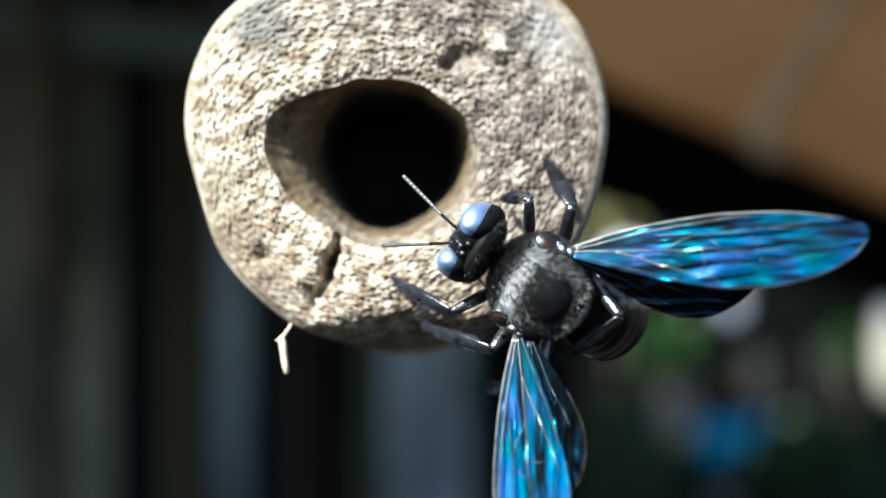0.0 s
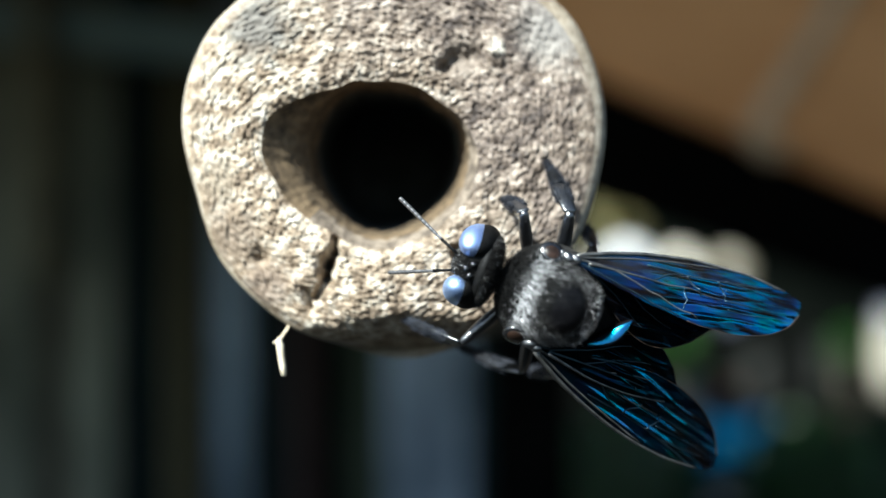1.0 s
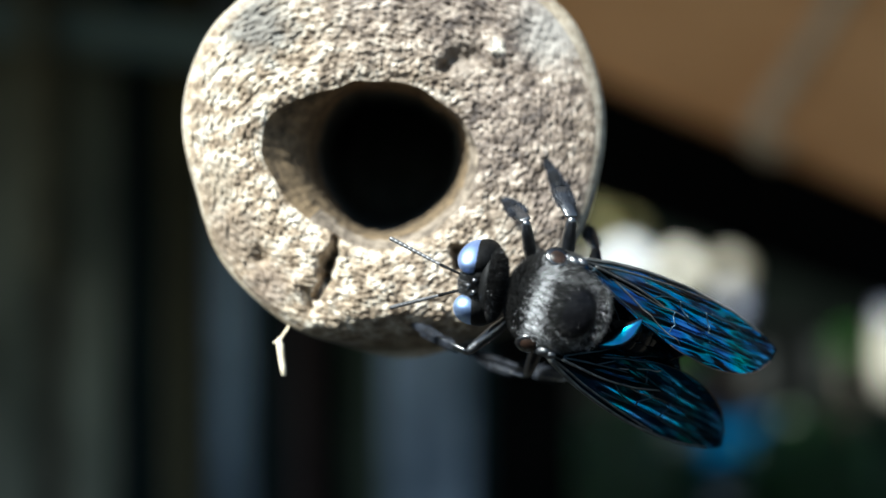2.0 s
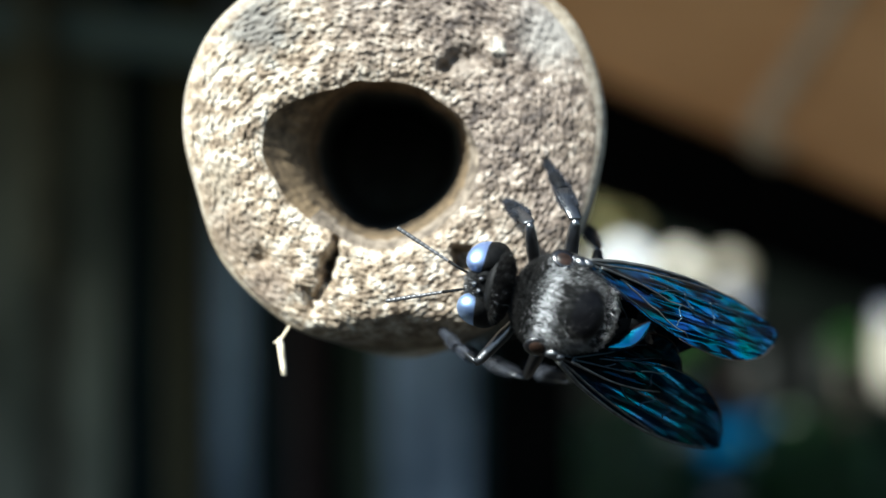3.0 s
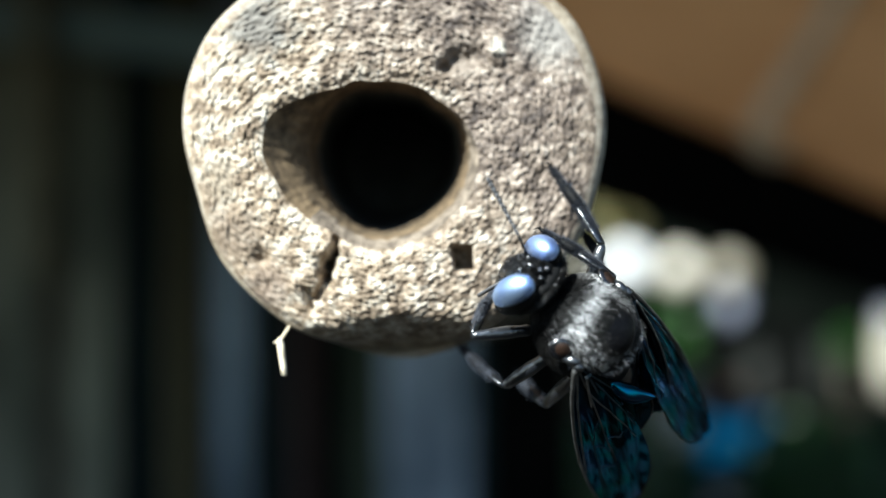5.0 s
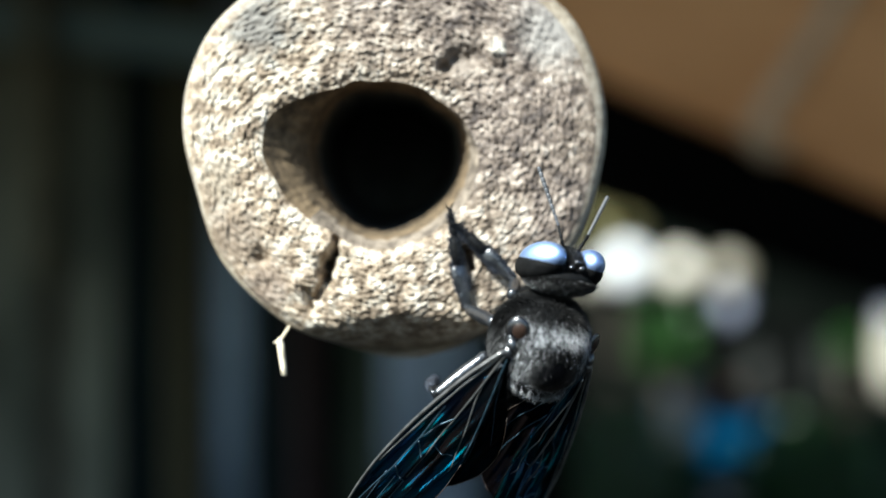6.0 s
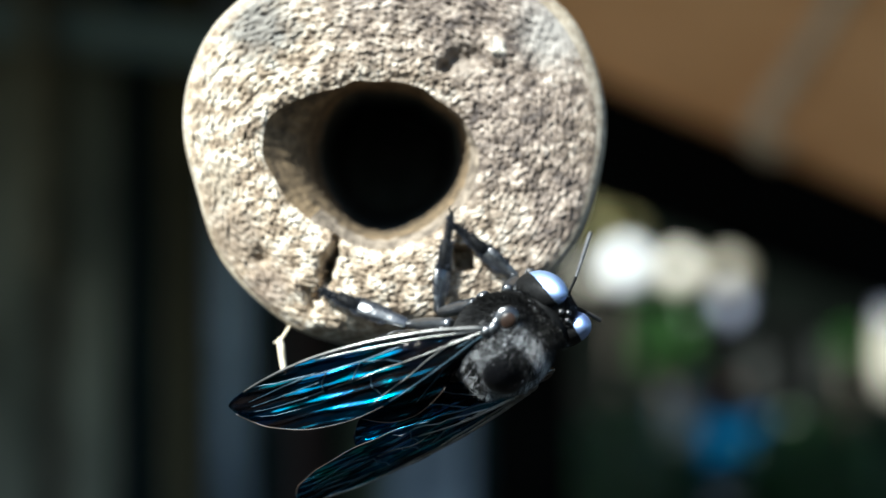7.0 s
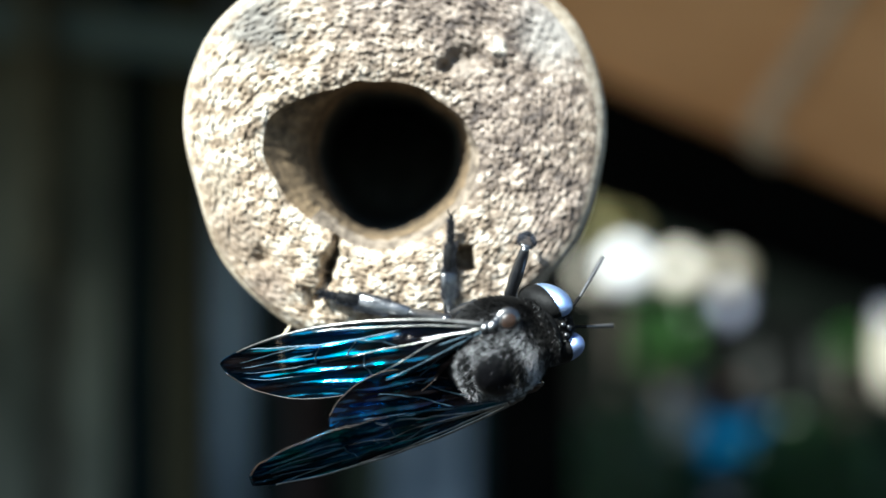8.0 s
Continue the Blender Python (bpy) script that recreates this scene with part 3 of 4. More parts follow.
def build_leg(kind, s):
    hip, lf, lt, ls, w = LEGS[kind]

    def seg(length, prof, wide=1.0, flat=1.0):
        pts = [Vector((length * u, 0, 0)) * MM for u, _ in prof]
        verts, faces = tube(pts, [r * w * MM for _, r in prof], 14)
        return [(x, y * wide, z * flat) for x, y, z in verts], faces

    femur = part(kind + "_leg", seg(lf, ((0, 0.55), (0.06, 0.8), (0.18, 0.72), (0.4, 0.85), (0.7, 0.75), (0.93, 0.6), (1.0, 0.35))), LEGCHITIN, bee, "glossy black leg with hairy foot")
    tibia = part("tibia", seg(lt, ((0, 0.40), (0.05, 0.62), (0.3, 0.72), (0.7, 0.92), (0.94, 0.92), (1.0, 0.55)), 1.22, 0.50), LEGCHITIN, femur)
    verts, faces = seg(ls, ((0, 0.36), (0.04, 0.66), (0.20, 0.74), (0.45, 0.66), (0.50, 0.30), (0.53, 0.40), (0.62, 0.38), (0.64, 0.24), (0.66, 0.34), (0.76, 0.32), (0.78, 0.22), (0.80, 0.30), (0.93, 0.28), (0.95, 0.18)), 1.05, 0.9)
    for side in (-1, 1):
        v, f = tube([Vector(p) * MM for p in ((ls * 0.94, 0, 0), (ls * 0.99, 0.25 * side, 0.1), (ls * 1.06, 0.42 * side, -0.2))], [0.10 * MM, 0.08 * MM, 0.02 * MM], 6)
        k = len(verts)
        verts, faces = verts + v, faces + [tuple(j + k for j in q) for q in f]
    tarsus = part("tarsus", (verts, faces), DULL, femur)
    rnd = random.Random(11 + s)
    pts = []
    for _ in range(1100):
        x, a = rnd.uniform(0.35, 1) * lt, rnd.choice((0, math.pi)) + rnd.gauss(0, 0.55)
        nrm = Vector((0, math.cos(a), math.sin(a)))
        pts.append((Vector((x, 0, 0)) + Vector((0, nrm.y * 0.8, nrm.z * 0.5)) * w, nrm, Vector((1, 0, 0))))
    brush = tagged(part("tibia_brush", hairs(pts, 0.50, 0.015, 12, 0.9), LEGHAIR, femur, "dense black bristles", smooth=False), kind="stuff")
    pts = []
    for _ in range(1500):
        u, a = rnd.uniform(0.0, 1.0) ** 1.3 * 0.85, rnd.uniform(0, math.tau)
        nrm = Vector((0, math.cos(a), math.sin(a)))
        r = w * (0.62 if u < 0.46 else 0.32)
        pts.append((Vector((u * ls, nrm.y * r * 1.0, nrm.z * r * 0.85)), nrm, Vector((1, 0, 0))))
    brush2 = tagged(part("tarsus_brush", hairs(pts, 0.42, 0.015, 13, 0.9), LEGHAIR, femur, "grey bristles", smooth=False), kind="stuff")
    return femur, tibia, tarsus, brush, brush2


build_thorax()
bee_head = build_head()
antennae = {s: build_antenna(s) for s in (1, -1)}
abdomen = build_abdomen()
forewings = {s: build_wing("forewing", True, s, "smoky forewing with blue-green metallic sheen") for s in (1, -1)}
hindwings = {s: build_wing("hindwing", False, s, "smoky hindwing with blue sheen") for s in (1, -1)}
lobe = build_lobe(hindwings[1])
legs = {(k, s): build_leg(k, s) for k in LEGS for s in (1, -1)}


# ---------------------------------------------------------------- the place behind
def at_depth(px, py, y):
    """Place at depth y on the line of sight through that part of the view."""
    k = (FACE + y) / 1893
    return Vector(((px - 784) * k, y, EYE_Z - (py - 441) * k))


# soil colour lowered to dim what the wings mirror
SOIL = mat_plain("packed_soil", (0.010, 0.0085, 0.0065), (0.027, 0.023, 0.018), 6, 0.9, None, 0.5, 0.02, gloss=0.12)
OLIVE = mat_plain("olive_board", (0.07, 0.0734, 0.0534), (0.258, 0.264, 0.197), 14, 0.75, (1, 1, 0.4), 0.4, 0.002, gloss=0.12)
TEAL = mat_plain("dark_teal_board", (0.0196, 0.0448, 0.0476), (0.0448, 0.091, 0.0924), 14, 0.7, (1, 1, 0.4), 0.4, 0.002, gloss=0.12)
BROWN = mat_plain("brown_board", (0.052, 0.0429, 0.0286), (0.114, 0.0936, 0.065), 14, 0.75, (1, 1, 0.4), 0.4, 0.002, gloss=0.12)
# plain wood whose deep shade is put into the albedo
SHADEWOOD = mat_plain("shade_black_wood", (0.003, 0.003, 0.003), (0.008, 0.008, 0.007), 20, 0.9, (0.2, 1, 1), 0.4, 0.002, gloss=0.02)
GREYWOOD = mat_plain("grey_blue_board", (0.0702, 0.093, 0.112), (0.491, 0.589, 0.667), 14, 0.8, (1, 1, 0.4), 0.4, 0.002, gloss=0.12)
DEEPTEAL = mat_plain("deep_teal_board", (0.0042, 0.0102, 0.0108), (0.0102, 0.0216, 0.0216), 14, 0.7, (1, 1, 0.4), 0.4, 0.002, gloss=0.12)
OCHREBOARD = mat_plain("ochre_brown_board", (0.054, 0.0468, 0.0252), (0.126, 0.11, 0.0594), 14, 0.75, (1, 1, 0.4), 0.4, 0.002, gloss=0.12)
REDBOARD = mat_plain("red_brown_board", (0.0585, 0.041, 0.0351), (0.167, 0.107, 0.0878), 10, 0.75, (1, 1, 0.4), 0.4, 0.002, gloss=0.12)
MOSS = mat_plain("mossy_board", (0.0378, 0.0504, 0.0294), (0.115, 0.139, 0.0882), 10, 0.8, (1, 1, 0.4), 0.4, 0.002, gloss=0.12)
FADED = mat_plain("faded_olive_board", (0.15, 0.134, 0.0872), (0.367, 0.333, 0.225), 14, 0.75, (1, 1, 0.4), 0.4, 0.002, gloss=0.12)
# fence boards get a near-black colour instead of real shade
SHADEFENCE = mat_plain("shade_black_board", (0.0012, 0.0018, 0.0013), (0.0045, 0.006, 0.0045), 20, 0.9, (1, 1, 0.2), 0.4, 0.002, gloss=0.02)
HAZE = mat_plain("grey_teal_beam", (0.12, 0.184, 0.2), (0.24, 0.34, 0.36), 14, 0.7, (0.3, 1, 1), 0.4, 0.002, gloss=0.12)
PLASTER = mat_plain("weathered_plaster", (0.055, 0.050, 0.044), (0.11, 0.10, 0.088), 5, 0.9, None, 0.4, 0.003, gloss=0.1)
SLATE = mat_plain("slate_blue_board", (0.112, 0.15, 0.188), (0.78, 0.9, 1.05), 14, 0.8, (1, 1, 0.4), 0.4, 0.002, gloss=0.12)
RUST = mat_plain("orange_brown_plank", (0.425, 0.192, 0.068), (0.65, 0.325, 0.132), 22, 0.75, (0.25, 1, 1), 0.4, 0.001, gloss=0.12)
STRIP = mat_plain("pale_strip", (0.52, 0.35, 0.20), (0.74, 0.54, 0.34), 60, 0.8, None, 0.3, 0.0005, gloss=0.12)
WHITE = mat_plain("white_enamel", (0.78, 0.78, 0.77), (0.86, 0.86, 0.85), 20, 0.22, None, 0.1, 0.0005)
OCHRE = mat_plain("ochre_glaze", (0.22, 0.19, 0.125), (0.36, 0.32, 0.22), 25, 0.3, None, 0.05, 0.001, 1.6, 0.0, 0.9)
CREAM = mat_plain("cream_glaze", (0.56, 0.51, 0.40), (0.74, 0.69, 0.56), 25, 0.26, None, 0.05, 0.001, 1.6, 0.0, 1.0)
LILAC = mat_plain("lilac_plastic", (0.32, 0.34, 0.44), (0.50, 0.53, 0.65), 20, 0.5, None, 0.1, 0.0005)
# clay made this dark so that sunlit pots look shaded
SHADECLAY = mat_plain("shade_dark_clay", (0.012, 0.013, 0.011), (0.030, 0.031, 0.027), 20, 0.8, None, 0.3, 0.001)
TERRA = mat_plain("red_clay", (0.10, 0.035, 0.02), (0.20, 0.07, 0.04), 20, 0.8, None, 0.3, 0.001)
STEEL = mat_plain("steel_blue_paint", (0.010, 0.026, 0.040), (0.026, 0.055, 0.080), 18, 0.6, None, 0.3, 0.002)
BLUE = mat_plain("blue_plastic", (0.001, 0.030, 0.075), (0.002, 0.055, 0.125), 18, 0.7, None, 0.3, 0.002, gloss=0.06)
LEAF = mat_plain("leaf", (0.012, 0.050, 0.006), (0.032, 0.105, 0.011), 40, 0.5, None, 0.2, 0.001)
OLIVELEAF = mat_plain("yellowed_leaf", (0.16, 0.14, 0.05), (0.28, 0.25, 0.10), 40, 0.55, None, 0.2, 0.001)
BARK = mat_plain("bark", (0.05, 0.04, 0.03), (0.12, 0.09, 0.065), 40, 0.85, None, 0.5, 0.002)

g = bmesh.new()
bmesh.ops.create_grid(g, x_segments=60, y_segments=60, size=400)
ground = tagged(part("ground", g, SOIL), "dark soil of the yard", "ground", kind="structure")

# wall of old upright boards behind the pole: edges of each board as seen from the lens
WALL_Y = 1.25
wall_back = empty("wall_back", "old shed wall of upright boards in deep shade", "wall", Matrix(), kind="structure")
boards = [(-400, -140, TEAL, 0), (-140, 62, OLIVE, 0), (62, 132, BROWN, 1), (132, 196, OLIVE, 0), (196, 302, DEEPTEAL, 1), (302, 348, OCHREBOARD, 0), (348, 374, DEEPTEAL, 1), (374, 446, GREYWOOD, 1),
          (446, 496, DEEPTEAL, 0), (496, 566, REDBOARD, 1), (566, 604, SHADEWOOD, 0), (604, 690, MOSS, 1), (690, 822, SLATE, 0), (822, 868, TEAL, 1), (868, 1010, SHADEWOOD, 0)]
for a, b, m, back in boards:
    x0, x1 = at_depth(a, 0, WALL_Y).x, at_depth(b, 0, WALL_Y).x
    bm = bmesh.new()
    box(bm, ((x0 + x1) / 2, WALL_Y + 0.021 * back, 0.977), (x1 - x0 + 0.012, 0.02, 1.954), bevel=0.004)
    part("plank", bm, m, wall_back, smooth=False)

# unseen wall behind the lens, added to shade the ground that the wings mirror
shade_wall = bmesh.new()
box(shade_wall, (0.2, -0.97, 0.76), (6.0, 0.14, 1.52), bevel=0.01)
tagged(part("wall_front", shade_wall, PLASTER, smooth=False), "low grey-brown wall behind the lens, added unseen to dim reflections", "wall", kind="structure")

# roof out of view, added to keep the sun off what lies behind
roof = bmesh.new()
box(roof, (0, 1.13, 1.97), (6.0, 2.15, 0.03))
tagged(part("roof", roof, SHADEWOOD, smooth=False), "unseen sheet roof, added to shade the shed", "roof", kind="structure")


def beam(name, label, category, p0, p1, size, mat, roll=0, bevel=0.004, kind=""):
    p0, p1 = Vector(p0), Vector(p1)
    m = (p1 - p0).to_track_quat("X", "Z").to_matrix().to_4x4() @ pose(0, 0, 0, roll)
    m.translation = (p0 + p1) / 2
    bm = bmesh.new()
    box(bm, (0, 0, 0), ((p1 - p0).length, *size), bevel=bevel)
    ob = part(name, bm, mat, smooth=False)
    ob.matrix_basis = m
    return tagged(ob, label, category, kind=kind)


beam("cross_beam", "grey-green beam along the shed wall", "beam", at_depth(-300, 0, 1.21), at_depth(640, 118, 1.21), (0.05, 0.045), HAZE)
beam("short_board", "olive board nailed over the shed wall", "board", at_depth(92, -190, 1.215), at_depth(92, 480, 1.215), (0.135, 0.018), FADED, 0)
# sloping eave board and the beam below it, whose deep shade is in its colour
beam("eave_board", "orange-brown wooden board that slopes above the pole", "board", at_depth(820, -214, 0.42), at_depth(1960, 262, 0.42), (0.02, 0.128), RUST)
beam("sooty_beam", "sloping beam under the eave board, blackened for shade", "beam", at_depth(560, 10, 0.62), at_depth(2100, 560, 0.62), (0.06, 0.12), SHADEWOOD)
batten_top, batten_end = at_depth(1540, -90, 0.406), at_depth(1322, 248, 0.406)
batten = beam("thin_batten", "pale brown batten across the eave board", "batten", batten_top, batten_end, (0.006, 0.0095), STRIP, bevel=0.002)
cap = bmesh.new()
box(cap, (0, 0, 0), (0.011, 0.012, 0.019), bevel=0.003)
part("end_block", cap, STRIP, batten, at=pose((batten_end - batten_top).length / 2 - 0.003, 0, -0.009))

# fence at the end of the yard, its boards blackened in place of shade
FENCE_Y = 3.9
fence = empty("fence", "board fence at the end of the yard, darkened for shade", "fence", Matrix())
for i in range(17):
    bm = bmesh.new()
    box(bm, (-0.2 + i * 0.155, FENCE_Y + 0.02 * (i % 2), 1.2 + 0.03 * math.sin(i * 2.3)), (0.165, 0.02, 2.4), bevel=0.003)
    part("plank", bm, SHADEFENCE, fence, smooth=False)


def rack(px0, px1, levels, y, label):
    """A plain plant stand: four posts and a board at each level."""
    stand = empty("plant_stand", label, "plant stand", Matrix(), group="plant stands")
    x0, x1 = at_depth(px0, 0, y).x, at_depth(px1, 0, y).x
    top = at_depth(0, levels[0], y).z
    # posts and boards take the near-black that stands for shade
    for x in (x0, x1):
        for dy in (-0.07, 0.07):
            bm = bmesh.new()
            box(bm, (x, y + dy, top / 2 - 0.006), (0.028, 0.028, top - 0.012), bevel=0.003)
            part("post", bm, SHADEWOOD, stand, smooth=False)
    for py in levels:
        bm = bmesh.new()
        box(bm, ((x0 + x1) / 2, y, at_depth(0, py, y).z - 0.009), (x1 - x0 + 0.03, 0.19 if len(levels) > 1 else 0.32, 0.018), bevel=0.003)
        part("shelf", bm, SHADEWOOD, stand, smooth=False)
    return stand


JAR = ((0.30, 0.0), (0.36, 0.02), (0.47, 0.35), (0.50, 0.6), (0.44, 0.9), (0.49, 0.95), (0.48, 1.0), (0.43, 0.97), (0.42, 0.6), (0.30, 0.08))
ROUND = ((0.20, 0.0), (0.36, 0.06), (0.47, 0.25), (0.50, 0.45), (0.48, 0.62), (0.41, 0.78), (0.30, 0.90), (0.22, 0.95), (0.25, 1.0), (0.21, 0.98), (0.18, 0.90), (0.10, 0.10))


def pot(name, label, category, px, py, y, w, h, mat, group="", prof=JAR):
    """A round vessel whose foot stands at that line of sight, w wide and h high."""
    c = at_depth(px, py, y)
    rings = [[c + Vector((r * w * math.cos(a), r * w * math.sin(a), q * h)) for a in (math.tau * j / 28 for j in range(28))] for r, q in prof]
    return tagged(part(name, loft(rings, True, True, True), mat), label, category, group)


STAND_Y = 3.3
rack(1015, 1248, (512, 700), STAND_Y, "brown wooden plant stand with pots on it")
rack(1262, 1402, (572, 706), STAND_Y, "brown wooden plant stand with stacked pots")
LOW_Y = 3.03
rack(1165, 1400, (905,), LOW_Y, "low wooden stand with a blue bucket")
rack(1425, 1640, (700, 862), STAND_Y, "brown wooden plant stand with a tall cream jar")
pot("pot", "round white enamelled pot in full sun", "pot", 1110, 512, STAND_Y, 0.135, 0.14, WHITE, "pots", ROUND)
pot("pot", "small cream glazed pot in full sun", "pot", 1044, 512, STAND_Y, 0.065, 0.085, CREAM, "pots")
pot("pot", "round cream glazed pot in full sun", "pot", 1203, 512, STAND_Y, 0.115, 0.115, CREAM, "pots", ROUND)
pot("pot", "lilac plastic pot under an ochre one", "pot", 1288, 572, STAND_Y, 0.11, 0.10, LILAC, "pots")
pot("pot", "round ochre glazed pot set on a lilac one", "pot", 1290, 516, STAND_Y, 0.115, 0.11, OCHRE, "pots", ROUND)
pot("pot", "tall grey clay pot, darkened for shade", "pot", 1345, 706, STAND_Y, 0.09, 0.17, SHADECLAY, "pots")
pot("pot", "low red clay pot in shade", "pot", 1290, 706, STAND_Y, 0.07, 0.05, TERRA, "pots")
pot("bucket", "blue plastic bucket on a low stand", "bucket", 1292, 905, LOW_Y + 0.03, 0.23, 0.27, BLUE)
pot("can", "steel-blue can on a low stand beside a bucket", "can", 1205, 905, LOW_Y, 0.14, 0.37, STEEL)
pot("bowl", "small white bowl on a low stand before a bucket", "bowl", 1290, 905, LOW_Y - 0.10, 0.09, 0.055, WHITE)
pot("jar", "tall grey clay jar, darkened for shade", "jar", 1448, 700, STAND_Y, 0.075, 0.16, SHADECLAY)
pot("jar", "tall cream glazed jar in full sun", "jar", 1588, 700, STAND_Y, 0.12, 0.225, CREAM)
pot("pot", "lilac plastic pot on a tall jar", "pot", 1588, 574, STAND_Y, 0.09, 0.115, LILAC, "pots")


def shrub(px, py, y, radius, count, mat, label, seed, leaf=0.035):
    """Shrub with a forked stem and a loose crown of folded leaves."""
    rnd = random.Random(seed)
    c = at_depth(px, py, y)
    plant = empty("shrub", label, "shrub", Matrix.Translation((c.x, c.y, 0)))
    verts, faces = tube([(0, 0, 0), (0.02, 0.01, c.z * 0.4), (-0.01, 0, c.z)], [0.016, 0.013, 0.006], 8)
    for k in range(9):
        a, h = rnd.uniform(0, math.tau), c.z * rnd.uniform(0.6, 0.98)
        tip = Vector((math.cos(a) * radius * 0.8, math.sin(a) * radius * 0.8, h + radius * rnd.uniform(0.1, 0.7)))
        v, f = tube([(0, 0, h - 0.05), tip * 0.5 + Vector((0, 0, h * 0.5 - 0.01)), tip], [0.006, 0.004, 0.002], 5)
        n0 = len(verts)
        verts, faces = verts + v, faces + [tuple(j + n0 for j in q) for q in f]
    part("stem", (verts, faces), BARK, plant)
    verts, faces = [], []
    for _ in range(count):
        v = Vector((rnd.gauss(0, 1), rnd.gauss(0, 1), rnd.gauss(0, 1))).normalized() * radius * rnd.uniform(0.3, 1.0) ** 0.6
        m = Euler((rnd.uniform(-1, 1), rnd.uniform(-1, 1), rnd.uniform(0, 6.28))).to_matrix()
        s = leaf * rnd.uniform(0.6, 1.3)
        n0 = len(verts)
        for q in ((-1, 0, 0), (-0.3, 0.38, 0.1), (0.4, 0.34, 0.08), (1, 0, -0.1), (0.4, -0.34, 0.08), (-0.3, -0.38, 0.1), (0, 0, -0.05)):
            verts.append(tuple(m @ (Vector(q) * s) + v + Vector((0, 0, c.z))))
        faces += [(n0 + a, n0 + b, n0 + 6) for a, b in ((0, 1), (1, 2), (2, 3), (3, 4), (4, 5), (5, 0))]
    tagged(part("crown", (verts, faces), mat, plant, smooth=False), kind="stuff")
    return plant


shrub(1090, 385, 3.6, 0.10, 160, OLIVELEAF, "thin shrub with yellowed leaves by the fence", 4)
shrub(1185, 600, 2.95, 0.10, 140, LEAF, "small green shrub beside the plant stands", 5)
shrub(1450, 870, 2.8, 0.22, 640, LEAF, "bushy dark green shrub", 6)
shrub(1120, 830, 2.7, 0.20, 260, LEAF, "low dark green shrub in shade", 7)
shrub(1500, 615, 3.6, 0.06, 34, LEAF, "thin green shrub by the fence", 9)


# ---------------------------------------------------------------- what moves
def glide(rows, t):
    """Smooth value at t through rows of (t, values...)."""
    if t <= rows[0][0]:
        return np.array(rows[0][1:], float)
    if t >= rows[-1][0]:
        return np.array(rows[-1][1:], float)
    i = max(k for k in range(len(rows) - 1) if rows[k][0] <= t)
    p = [np.array(r[1:], float) for r in rows]
    tt = [r[0] for r in rows]

    def slope(k):
        if k == 0 or k == len(rows) - 1:
            return np.zeros_like(p[0])
        a = (p[k] - p[k - 1]) / (tt[k] - tt[k - 1])
        b = (p[k + 1] - p[k]) / (tt[k + 1] - tt[k])
        return np.where(a * b > 0, 2 * a * b / np.where(a * b > 0, a + b, 1), 0)

    h = tt[i + 1] - tt[i]
    u = (t - tt[i]) / h
    return ((1 + 2 * u) * (1 - u) ** 2 * p[i] + u * (1 - u) ** 2 * h * slope(i) + u * u * (3 - 2 * u) * p[i + 1] + u * u * (u - 1) * h * slope(i + 1))


def quat_rows(rows):
    out, last = [], None
    for t, rx, ry, rz in rows:
        q = Euler([radians(a) for a in (rx, ry, rz)]).to_quaternion()
        if last:
            q.make_compatible(last)
        last = q.copy()
        out.append((t, *q))
    return out


def bone(a, b, pole_dir):
    """Pose at a with x towards b and z leaning to pole_dir."""
    x = (b - a).normalized()
    y = pole_dir.cross(x).normalized()
    z = x.cross(y)
    m = Matrix((x, y, z)).transposed().to_4x4()
    m.translation = a
    return m


def bend(hip, foot, l1, l2, pole_dir):
    """Knee of a leg of two lengths between hip and foot, and the point that the foot reaches."""
    d = foot - hip
    r = min(max(d.length, abs(l1 - l2) + 0.05 * MM), (l1 + l2) * 0.995)
    d = d.normalized()
    out = (pole_dir - d * pole_dir.dot(d)).normalized()
    c = (l1 * l1 + r * r - l2 * l2) / (2 * r)
    return hip + d * c + out * math.sqrt(max(0, l1 * l1 - c * c)), hip + d * r


